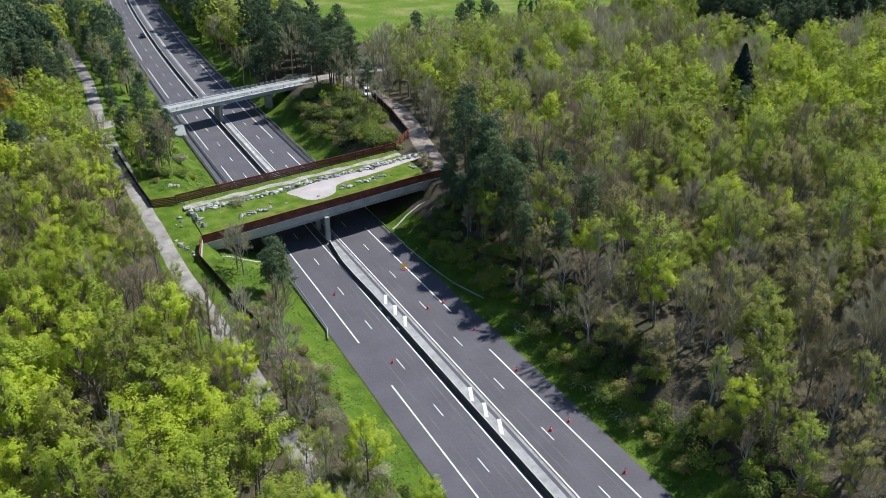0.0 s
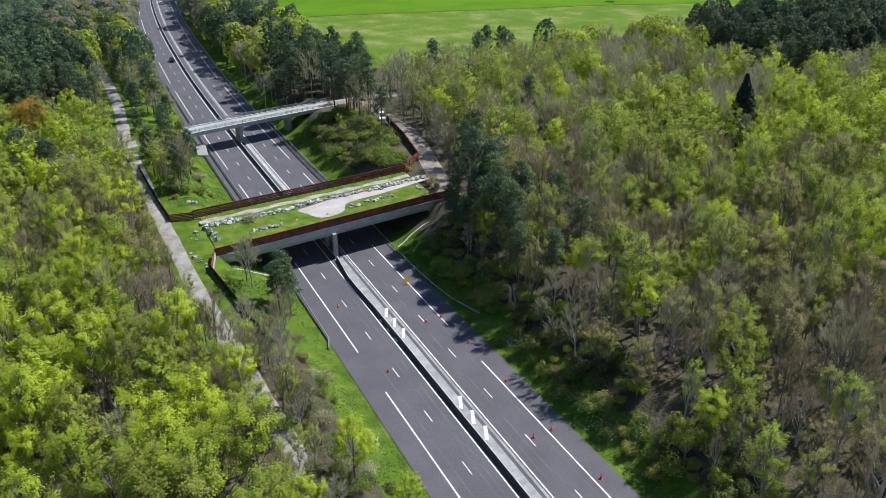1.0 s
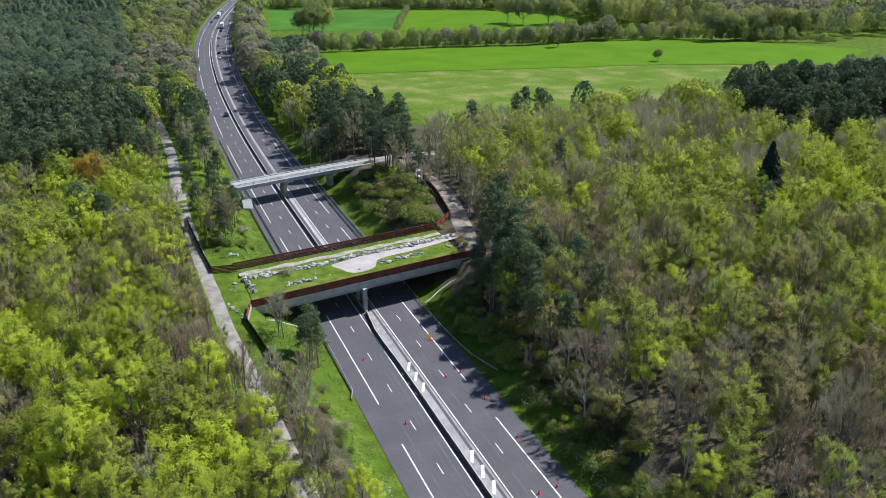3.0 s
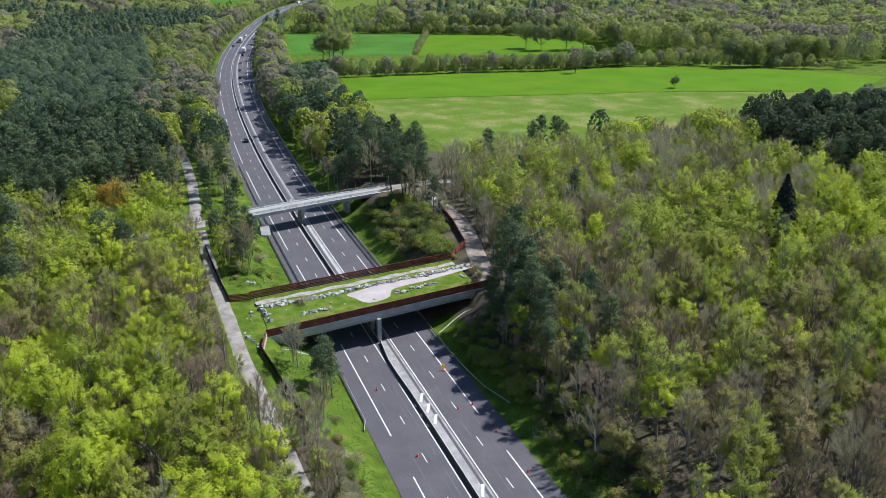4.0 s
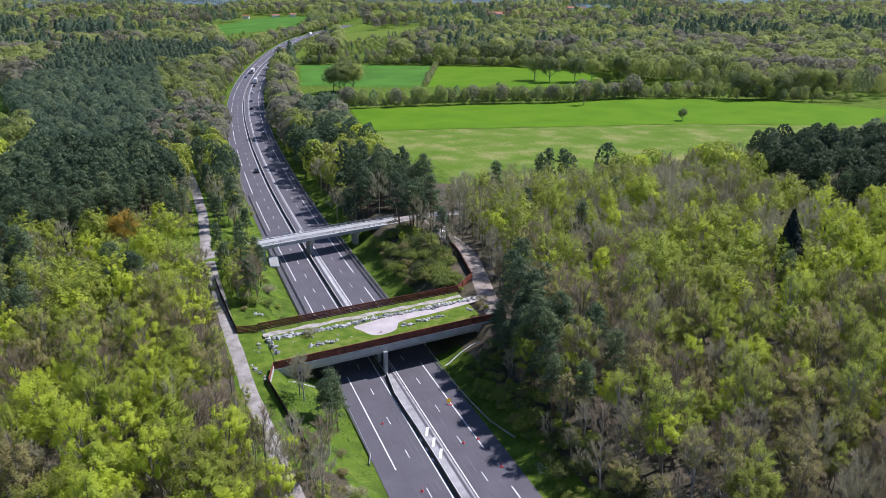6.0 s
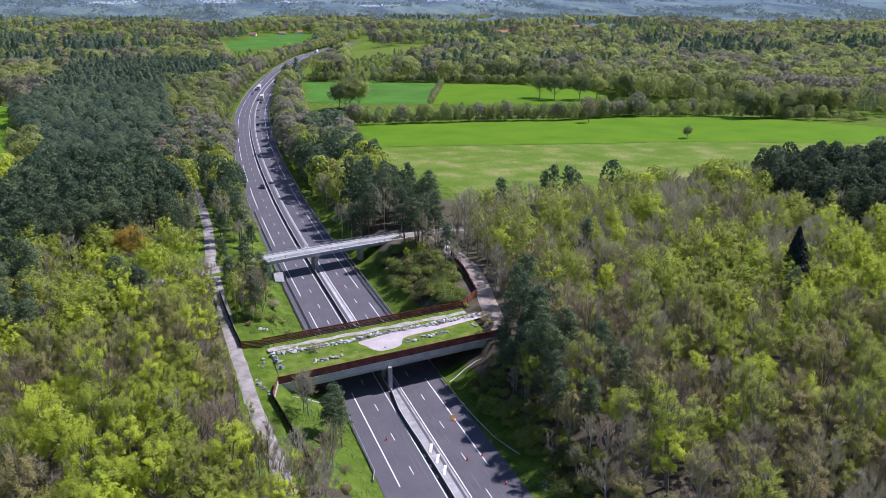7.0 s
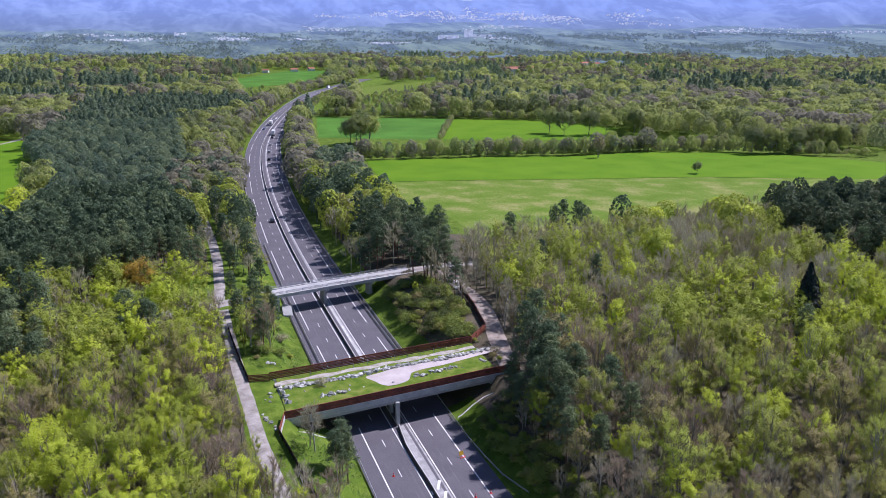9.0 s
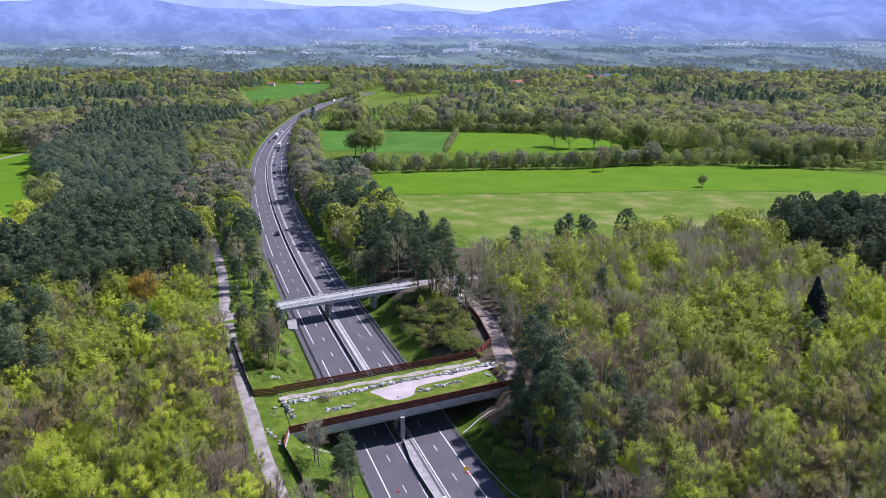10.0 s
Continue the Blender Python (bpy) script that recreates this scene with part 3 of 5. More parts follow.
for s in (-3.25, 3.25):
    part("kerb", Shape().sweep(way, [(s - 0.3, -0.05), (s + 0.3, -0.05), (s + 0.3, 0.22), (s - 0.3, 0.22)]).mesh("kerb", PALE_CONCRETE), overpass)
    for h in (0.5, 0.8, 1.05):
        part("rail", Shape().sweep(way, [(s - 0.04, h), (s + 0.04, h), (s + 0.04, h + 0.08), (s - 0.04, h + 0.08)]).mesh("rail", STEEL), overpass)
    pm = Shape().box(-0.05, 0.05, -0.05, 0.05, 0.2, 1.1).mesh("railing_post", STEEL)
    for a, b in zip(way, way[1:]):
        for k in range(4):
            p = Vector(a).lerp(Vector(b), k / 4)
            d = (Vector(b) - Vector(a)).normalized()
            part("railing_post", pm, overpass, "", pose(p.x + d.y * s, p.y - d.x * s, p.z))
for x, y in ((-1.3, 91.9), (14.6, 95.7)):
    part("pier", Shape().box(-1.6, 1.6, -0.5, 0.5, -1.2, 4.4, pose(x, y, 0, 0, 0, 103)).box(-2.5, 2.5, -0.6, 0.6, 4.3, 5.1, pose(x, y, 0, 0, 0, 103)).mesh("pier", CONCRETE), overpass)
part("abutment", Shape().box(-1.0, 1.2, -3.6, 3.6, -0.7, 5.0, pose(-18.0, 88.0, 0, 0, 0, 13)).mesh("abutment", CONCRETE), overpass)
part("abutment", Shape().box(-1.0, 1.0, -3.6, 3.6, 0, 5.0, pose(29.3, 99.1, 0, 0, 0, 13)).mesh("abutment", CONCRETE), overpass)
paved = Shape().add([(-15.4, 82.3, -0.7), (-12.5, 81.9, -0.7), (-12.5, 86.2, -0.7), (-15.4, 86.6, -0.7), (-15.4, 82.5, 0.5), (-12.5, 82.1, 0.2), (-12.5, 85.4, 2.3), (-15.4, 85.8, 2.9)], [(0, 1, 5, 4), (1, 2, 6, 5), (2, 3, 7, 6), (3, 0, 4, 7), (4, 5, 6, 7), (3, 2, 1, 0)])
tagged(new("block_wall", paved.mesh("block_wall", CONCRETE)), "pale concrete slope block at the road bridge's foot", "wall block")
draped("road", [(-75, 74), (-50, 78), (-35, 81.5), (-27, 84.4), (-21, 87.2)], 2.9, TRACK, "narrow pale asphalt lane leading to the road bridge", "road", 0.14)
draped("road", [(30.2, 99.3), (40, 100.8), (52, 101.5), (66, 104)], 2.7, TRACK, "narrow pale lane leaving the road bridge", "road", 0.14)

# ---- safety barriers ----
def guard_rail(label, pts, both=False):
    """Galvanised W-beam on posts along points of x, y, z."""
    ob = thing("guard_rail", label, "guard rail")
    w_beam = [(-0.04, 0.45), (0.05, 0.48), (-0.02, 0.6), (0.05, 0.72), (-0.04, 0.76), (-0.09, 0.74), (-0.06, 0.6), (-0.09, 0.47)]
    part("beam", Shape().sweep(pts, w_beam).mesh("beam", STEEL), ob)
    pm = Shape().box(-0.05, 0.05, -0.06, 0.06, -0.2, 0.7).mesh("post", STEEL)
    n = 0
    for a, b in zip(pts, pts[1:]):
        k = max(1, int((Vector(b) - Vector(a)).length / 4))
        for i in range(k):
            if n < 60:
                part("post", pm, ob, "", Matrix.Translation(Vector(a).lerp(Vector(b), i / k)))
            n += 1
    return ob


guard_rail("galvanised guard rail along the hard shoulder", [(-13.2, -32, 0.1)] + [(-12.2, y, 0.12) for y in (-29, -24, -18, -12, -6, 0, 8, 16, 24)])
guard_rail("galvanised guard rail flaring into the grass", [(15.4, -33, 0.5), (14.6, -30, 0.4), (13.4, -25, 0.2), (12.7, -17, 0.1), (12.3, -8, 0), (12.3, 2, 0), (12.3, 14, 0), (12.3, 26, -0.1)])
for x, y0, y1 in ((-12.4, 26, 112), (-10.6, 26, 170), (11.4, 26, 200), (12.6, 26, 120)):
    guard_rail("grey guard rail beside the drainage strip", along(y0, y1, x, 0.0))
    # flat dark strip painted on the road stands in for the rail's shadow
    part("base_strip", mesh("base_strip", *ribbon(y0, y1, x - 0.4, x + 0.4, 0.03), STEEL_OR_SHADE), road)
guard_rail("galvanised guard rail on the outer verge", along(200, 1000, 11.8, 0.0))
guard_rail("galvanised guard rail on the outer verge", along(170, 1000, -12.0, 0.0))

# wall colour takes in the shade on its face, capping the sunlit top edge
barrier = thing("median_barrier", "median barrier with a wall darkened for its shaded face and a pale capping", "crash barrier")
mid_path = [(-0.55, 1.6), (-1.0, -3), (-1.45, -8), (-1.45, -14), (-1.2, -22), (-1.1, -36), (-1.1, -60), (-1.1, -120), (-1.1, -250)]
mid_path = [(x, y, road_z(y)) for x, y in mid_path]
part("wall", Shape().sweep(mid_path, [(-0.32, 0), (0.32, 0), (0.12, 0.3), (0.08, 0.8), (-0.08, 0.8), (-0.12, 0.3)]).mesh("wall", STEEL_OR_SHADE), barrier)
part("capping", Shape().sweep(mid_path, [(-0.1, 0.8), (0.1, 0.8), (0.1, 0.86), (-0.1, 0.86)]).mesh("capping", PALE_CONCRETE), barrier, "pale capping")
barrier = thing("median_barrier", "dark median barrier beyond the green bridge", "crash barrier")
far_path = along(2, 900, -0.9, 0.0)
part("wall", Shape().sweep(far_path, [(-0.32, 0), (0.32, 0), (0.12, 0.3), (0.08, 0.8), (-0.08, 0.8), (-0.12, 0.3)]).mesh("wall", STEEL_OR_SHADE), barrier)
part("capping", Shape().sweep(far_path, [(-0.1, 0.8), (0.1, 0.8), (0.1, 0.86), (-0.1, 0.86)]).mesh("capping", PALE_CONCRETE), barrier, "pale capping")
part("median_strip", mesh("median_strip", *ribbon(20, 118, 0.55, 1.3, 0.017), PALE_CONCRETE), road, "pale concrete strip in the median")
part("gutter", mesh("gutter", *ribbon(-390, 1200, 1.3, 1.7, 0.02), MEDIAN), road, "pale concrete drainage gutter in the median")
part("median_paving", mesh("median_paving", *ribbon(-390, 2.2, -1.0, 0.75, 0.018), MEDIAN), road, "pale worn paving between barrier and edge line")
bar = mesh("hatch_bar", [(0.95, 0, 0), (1.45, -0.25, 0), (0.1, -3.4, 0), (-0.35, -3.0, 0)], [(0, 3, 2, 1)], PAINT)
for y in (-22.5, -26.6, -30.8, -53.8, -58.0, -62.2, -100, -104, -108):
    part("hatch_bar", bar, road, "", pose(-0.1, y, road_z(y) + 0.03, road_tilt(y)))
small_bar = mesh("hatch_bar", [(-0.2, -0.9, 0), (0.15, -0.7, 0), (0.2, 0.9, 0), (-0.15, 0.7, 0)], [(0, 1, 2, 3)], PAINT)
for y in (58, 61.5, 65, 68.5):
    for x in (-1.5, 0.3):
        part("hatch_bar", small_bar, road, "", pose(x, y, road_z(y) + 0.03, road_tilt(y)))
for y in (-26.5, -30.2, -34):
    part("hatch_bar", mesh("hatch_bar", [(-1.75, -0.6, 0), (-1.45, -0.6, 0), (-1.45, 0.6, 0), (-1.75, 0.6, 0)], [(0, 1, 2, 3)], PAINT), road, "", pose(0, y, road_z(y) + 0.03))

# ---- cones and the works sign ----
CONE_RED = material("cone red", (0.62, 0.05, 0.05), 0.6, size=0.5)
CONE_WHITE = material("cone white", (0.75, 0.72, 0.72), 0.6, size=0.5)
SIGN_YELLOW = material("sign yellow", (0.6, 0.4, 0.03), 0.6, size=0.5)
first_cone = None
for x, y in ((9.5, -53.5), (9.4, -67.4), (9.8, -79.2), (6.1, -67.8), (-6.5, -42.7), (5.7, -30.5), (8.9, -30.1), (9.4, -40.4), (-7.0, -18.3)):
    m = pose(x, y, road_z(y) + 0.005, 0, 0, x * 40)
    if first_cone is None:
        first_cone = thing("traffic_cone", "red and white traffic cone standing on the asphalt", "traffic cone", "cones on the motorway", at=m)
        part("base", Shape().box(-0.25, 0.25, -0.25, 0.25, 0, 0.06).mesh("base", CONE_RED), first_cone)
        part("cone", Shape().tube([(0, 0, 0.05), (0, 0, 0.38)], [0.2, 0.11], 10).tube([(0, 0, 0.56), (0, 0, 0.8)], [0.09, 0.04], 10).mesh("cone", CONE_RED), first_cone)
        part("band", Shape().tube([(0, 0, 0.38), (0, 0, 0.56)], [0.125, 0.1], 10).mesh("band", CONE_WHITE), first_cone, "white reflective band")
    else:
        copy_thing(first_cone, m)
sign = thing("works_sign", "yellow roadworks signboard on a low stand at the lane edge", "road sign", at=pose(8.3, -15.2, road_z(-15), 0, 0, 12))
part("panel", Shape().box(-0.5, 0.5, -0.03, 0.03, 0.35, 1.2, pose(0, 0, 0, -14)).mesh("panel", SIGN_YELLOW), sign, "yellow panel")
for s in (-0.5, 0.5):
    part("leg", Shape().tube([(s, -0.45, 0.02), (s, 0.02, 0.6)], [0.03, 0.03], 5).mesh("leg", CONE_RED), sign)
part("foot", Shape().box(-0.6, 0.6, -0.55, -0.35, 0.0, 0.12).mesh("foot", CONE_RED), sign)

# ---- vehicles ----
GLASS = material("car glass", (0.02, 0.025, 0.03), 0.12, size=2, spec=0.6)
RUBBER = material("tyre rubber", (0.02, 0.02, 0.02), 0.9, size=1)
CAR_PAINT = {"white": material("white car paint", (0.75, 0.75, 0.76), 0.3, size=3), "black": material("black car paint", (0.02, 0.02, 0.024), 0.25, size=3), "silver": material("silver car paint", (0.45, 0.46, 0.48), 0.3, 0.4, size=3), "blue": material("blue car paint", (0.04, 0.08, 0.2), 0.3, size=3)}


def car(colour, m, van=False):
    """Car whose nose points along +y."""
    ob = thing("van" if van else "car", f"{colour} {'delivery van parked on the gravel track' if van else 'hatchback car driving on the motorway'}", "van" if van else "car", "" if van else "cars on the motorway", at=m)
    top, tail = (1.95, -2.35) if van else (1.45, -2.0)
    side = [(-2.2, 0.35), (2.15, 0.35), (2.2, 0.7), (1.9, 0.92), (1.0, 1.0), (-2.2, 1.02)]
    shape = Shape()
    n = len(side)
    shape.add([(x, y, z) for x in (-0.88, 0.88) for y, z in side], [tuple(range(n)), tuple(range(2 * n - 1, n - 1, -1))] + [(i, i + n, (i + 1) % n + n, (i + 1) % n) for i in range(n)])
    part("body", shape.mesh("body", CAR_PAINT[colour]), ob)
    cab = [(1.05, 0.98), (0.35, top - 0.03), (tail + 0.35, top - 0.03), (tail, 1.0)]
    g = Shape().add([(s * w, y, z) for s in (-1, 1) for (y, z), w in zip(cab, (0.84, 0.7, 0.7, 0.84))], [(3, 2, 1, 0), (4, 5, 6, 7), (0, 1, 5, 4), (1, 2, 6, 5), (2, 3, 7, 6)])
    part("windows", g.mesh("windows", CAR_PAINT[colour] if van else GLASS), ob)
    part("roof", Shape().box(-0.7, 0.7, tail + 0.32, 0.38, top - 0.04, top + 0.03).mesh("roof", CAR_PAINT[colour]), ob)
    if van:
        part("windscreen", Shape().add([(-0.72, 1.0, 1.05), (0.72, 1.0, 1.05), (0.62, 0.42, 1.85), (-0.62, 0.42, 1.85)], [(0, 1, 2, 3)]).mesh("windscreen", GLASS), ob)
    for x in (-0.8, 0.8):
        for y in (-1.4, 1.4):
            wheel = part("wheel", Shape().tube([(x - 0.1, y, 0.33), (x + 0.1, y, 0.33)], [0.33, 0.33], 12).mesh("wheel", RUBBER), ob)
            part("rim", Shape().tube([(x - 0.11, y, 0.33), (x + 0.11, y, 0.33)], [0.2, 0.2], 10).mesh("rim", STEEL), wheel, "silver wheel rim")
    return ob


def lorry(m):
    ob = thing("lorry", "white box lorry on the motorway", "lorry", at=m)
    part("cargo_box", Shape().box(-1.25, 1.25, -9.5, 1.0, 0.9, 3.9).mesh("cargo_box", CAR_PAINT["white"]), ob)
    part("cab", Shape().box(-1.2, 1.2, 1.3, 3.2, 0.5, 3.2).mesh("cab", CAR_PAINT["white"]), ob)
    part("windscreen", Shape().box(-1.1, 1.1, 3.2, 3.24, 1.8, 2.9).mesh("windscreen", GLASS), ob)
    part("chassis", Shape().box(-1.0, 1.0, -9.3, 3.0, 0.5, 0.9).mesh("chassis", RUBBER), ob)
    for y in (-8, -6.8, -1, 2.2):
        for x in (-1.05, 1.05):
            wheel = part("wheel", Shape().tube([(x - 0.15, y, 0.5), (x + 0.15, y, 0.5)], [0.5, 0.5], 12).mesh("wheel", RUBBER), ob)
            part("rim", Shape().tube([(x - 0.16, y, 0.5), (x + 0.16, y, 0.5)], [0.28, 0.28], 10).mesh("rim", STEEL), wheel, "silver wheel rim")
    return ob


def lane(y, x, back=False):
    turn = -math.degrees(math.atan2(centre(y + 5) - centre(y - 5), 10))
    return pose(centre(y) + x, y, road_z(y) + 0.02, 0, 0, turn + (180 if back else 0))


for colour, y, x, back in (("white", 365, 3.7, False), ("black", 388, 3.7, False), ("silver", 422, 3.8, False), ("white", 461, 3.8, False), ("black", 500, 3.8, False), ("black", 210, -3.7, True), ("silver", 300, 7.2, False), ("white", 640, -3.7, True), ("blue", 560, -7.2, True)):
    car(colour, lane(y, x, back))
lorry(lane(524, 3.8))
lorry(lane(590, -3.8, True))
lorry(lane(1034, -3.8, True))
van_y = 76
car("white", pose(38.6, van_y, ground_z(38.6, van_y) + 0.1, 0, 0, 165), True)

# ---- trees ----
def leaves_at(centres, normals, sizes, rng, loose=0.5):
    """Small three-cornered leaves at the centres, facing about along the normals."""
    n = len(centres)
    nrm = normals + rng.normal(0, loose, (n, 3))
    nrm /= np.linalg.norm(nrm, axis=1)[:, None] + 1e-9
    t = np.cross(nrm, rng.normal(0, 1, (n, 3)))
    t /= np.linalg.norm(t, axis=1)[:, None] + 1e-9
    b = np.cross(nrm, t)
    t, b = t * sizes[:, None], b * sizes[:, None]
    v = np.stack([centres + 1.1 * t, centres - 0.6 * t + 0.75 * b, centres - 0.6 * t - 0.75 * b], 1).reshape(-1, 3)
    return v, np.arange(3 * n).reshape(-1, 3)


def unit(rng, n):
    d = rng.normal(0, 1, (n, 3))
    return d / np.linalg.norm(d, axis=1)[:, None]


def limbs(rng, tall, radius, mains, each):
    """Limbs that rise from the trunk to a lumpy egg-shaped crown, and the branchlets that fan out from each."""
    base = tall * rng.uniform(0.2, 0.28)
    high = tall - base
    flat = rng.uniform(0.85, 1.15)
    main, fine = [], []
    for i in range(mains):
        up = 1 - (i + 0.5) / mains * 1.5
        a = i * 2.4 + rng.uniform(-0.4, 0.4)
        out = math.sqrt(1 - up * up)
        reach = rng.uniform(0.55, 0.75)
        end = np.array([out * math.cos(a) * radius * reach * flat, out * math.sin(a) * radius * reach / flat, base + high * (0.44 + 0.4 * up * rng.uniform(0.85, 1.1))])
        start = np.array([0, 0, max(end[2] - rng.uniform(0.3, 0.48) * high, tall * 0.18)])
        main.append((start, start * 0.5 + end * 0.5 + np.array([end[0] * 0.12, end[1] * 0.12, -0.03 * high]), end))
        for _ in range(each):
            d = unit(rng, 1)[0] * np.array([1, 1, 0.75]) + np.array([end[0] / radius * 0.5, end[1] / radius * 0.5, 0.5])
            fine.append((start + (end - start) * rng.uniform(0.5, 0.95), end + d * radius * rng.uniform(0.16, 0.36)))
    return main, fine


def timber(rng, tall, main, fine, show):
    """Trunk, limbs and branchlets."""
    wood = Shape()
    lean = rng.normal(0, 0.012, 2) * tall
    r = tall * 0.012
    wood.tube([(0, 0, -0.6), (lean[0] * 0.3, lean[1] * 0.3, tall * 0.25), (lean[0], lean[1], tall * 0.5), (lean[0] * 0.5, lean[1] * 0.5, tall * 0.8)], [r * 1.3, r, r * 0.6, r * 0.12], 6)
    for a, b, c in main:
        wood.tube([tuple(a), tuple(b), tuple(c)], [r * 0.45, r * 0.33, r * 0.1], 3)
    for a, b in fine[::show]:
        side = np.cross(b - a, unit(rng, 1)[0])
        side *= 0.035 / (np.linalg.norm(side) + 1e-6)
        wood.add([tuple(a - side), tuple(a + side), tuple(b)], [(0, 1, 2)])
    return wood


def broadleaf(seed, tall, radius, leaves, leaf, mains=15, each=5, loose=0.1, show=2):
    """Trunk with rising limbs, and a crown of small separate leaves along its branchlets, with gaps between."""
    rng = np.random.default_rng(seed)
    main, fine = limbs(rng, tall, radius, mains, each)
    wood = timber(rng, tall, main, fine, show)
    a, b = np.array([f[0] for f in fine]), np.array([f[1] for f in fine])
    pick = rng.integers(len(fine), size=leaves)
    t = 0.35 + 0.7 * rng.uniform(0, 1, leaves)[:, None] ** 0.6
    p = a[pick] + (b - a)[pick] * t + rng.normal(0, loose * radius, (leaves, 3)) * (1.25 - 0.5 * t)
    d = p - np.array([0, 0, tall * 0.55])
    d = d / np.linalg.norm(d, axis=1)[:, None] + 0.3 * unit(rng, len(fine))[pick]
    return wood, leaves_at(p, d + np.array([0, 0, 0.4]), leaf * rng.uniform(0.6, 1.35, leaves), rng, 0.28)


def bare(seed, tall, radius, twigs):
    """Trunk and limbs, and a feathery haze of fine leafless twigs."""
    rng = np.random.default_rng(seed)
    main, fine = limbs(rng, tall, radius, 13, 6)
    wood = timber(rng, tall, main, fine, 1)
    a, b = np.array([f[0] for f in fine]), np.array([f[1] for f in fine])
    pick = rng.integers(len(fine), size=twigs)
    way = (b - a)[pick]
    foot = a[pick] + way * rng.uniform(0.25, 1.0, (twigs, 1))
    way /= np.linalg.norm(way, axis=1)[:, None]
    tip = foot + (way * 0.55 + unit(rng, twigs) * 0.7 + np.array([0, 0, 0.3])) * rng.uniform(0.4, 1.15, (twigs, 1))
    side = np.cross(way, unit(rng, twigs)) * 0.034
    return wood, (np.stack([foot - side, foot + side, tip], 1).reshape(-1, 3), np.arange(3 * twigs).reshape(-1, 3))


def pine(seed, tall, radius, leaves, leaf=0.42):
    """Straight trunk, bare below; needle tufts in flattened masses above."""
    rng = np.random.default_rng(seed)
    wood = Shape()
    r = tall * 0.012
    wood.tube([(0, 0, -0.6), (0.1, 0, tall * 0.5), (0, 0.1, tall * 0.97)], [r * 1.2, r * 0.8, r * 0.15], 6)
    cs, ns = [], []
    k = 26
    for i in range(k):
        h = i / (k - 1)
        z = tall * (0.42 + 0.56 * h)
        a = i * 2.4 + rng.uniform(-0.5, 0.5)
        wide = radius * (0.3 + 0.75 * (1 - h) ** 0.6) * rng.uniform(0.45, 1.1) * (0.15 if i == k - 1 else 1)
        c = np.array([wide * math.cos(a) * 0.75, wide * math.sin(a) * 0.75, z])
        wood.tube([(0, 0, z - 0.8), tuple(c)], [r * 0.35, r * 0.08], 4)
        n = leaves // k
        d = unit(rng, n) * rng.uniform(0.2, 1.1, n)[:, None] * radius * rng.uniform(0.7, 1.2) * np.array([0.4, 0.4, 0.22])
        cs.append(c + d + np.array([0, 0, 0.2]))
        ns.append(d * np.array([1, 1, 2]) + np.array([0, 0, 0.5]))
    cs, ns = np.concatenate(cs), np.concatenate(ns)
    v, f = leaves_at(cs, ns, leaf * rng.uniform(0.6, 1.3, len(cs)), rng)
    return wood, (v, f)


def fir(seed, tall, radius, leaves, leaf=0.4):
    """Cone-shaped dark conifer."""
    rng = np.random.default_rng(seed)
    wood = Shape().tube([(0, 0, -0.6), (0, 0, tall * 0.98)], [tall * 0.013, 0.02], 6)
    h = rng.uniform(0.0, 1.0, leaves) ** 1.35
    a = rng.uniform(0, 2 * math.pi, leaves)
    rr = radius * (1 - h ** 1.8) * (0.35 + 0.65 * np.minimum(1, h * 4)) * (0.45 + 0.6 * rng.uniform(0, 1, leaves) ** 0.6) * (1 + 0.2 * np.sin(a * 5 + h * 30)) + 0.1
    cs = np.stack([rr * np.cos(a), rr * np.sin(a), tall * (0.06 + 0.93 * h) - rr * 0.25], 1)
    ns = np.stack([np.cos(a), np.sin(a), np.full(leaves, 0.5)], 1)
    return wood, leaves_at(cs, ns, leaf * rng.uniform(0.6, 1.4, leaves), rng)


def plant(name, wood, crown, bark, leafmat, label, category, group, crown_name="crown"):
    ob = thing(name, label, category, group)
    part("trunk", wood.mesh("trunk", bark), ob)
    part(crown_name, mesh(crown_name, *crown, leafmat), ob)
    return ob


def shrub(seed, radius, leaves, leaf):
    rng = np.random.default_rng(seed)
    wood = Shape()
    cs, ns = [], []
    for i in range(6):
        a = i * 1.05 + rng.uniform(-0.3, 0.3)
        c = np.array([math.cos(a) * radius * rng.uniform(0.2, 0.6), math.sin(a) * radius * rng.uniform(0.2, 0.6), radius * rng.uniform(0.55, 1.0)])
        wood.tube([(0, 0, -0.3), tuple(c * 0.6), tuple(c)], [0.06, 0.04, 0.015], 4)
        n = leaves // 6
        d = unit(rng, n)
        d[:, 2] = np.abs(d[:, 2])
        cs.append(c + d * radius * 0.55 * rng.uniform(0.5, 1.05, n)[:, None] - np.array([0, 0, radius * 0.35]))
        ns.append(d + np.array([0, 0, 0.4]))
    cs, ns = np.concatenate(cs), np.concatenate(ns)
    return wood, leaves_at(cs, ns, leaf * rng.uniform(0.6, 1.3, len(cs)), rng)


GREEN_GROUP, OLIVE_GROUP, BARE_GROUP, PINE_GROUP, SHRUB_GROUP = "spring-green trees of the wood", "budding trees of the wood", "leafless trees of the wood", "pines of the wood", "shrubs on the banks"
kinds = {"green": [], "olive": [], "bare": [], "pine": [], "shrub": [], "gold": [], "fir": [], "oak": []}
crowns = {"green": [], "olive": [], "bare": [], "pine": []}


def variety(kind, name, made, bark, leafmat, label, category, group, crown_name="crown"):
    kinds[kind].append(plant(name, made[0], made[1], bark, leafmat, label, category, group, crown_name))
    if kind in crowns:
        crowns[kind].append((np.array(made[0].v), made[0].f, made[1][0]))


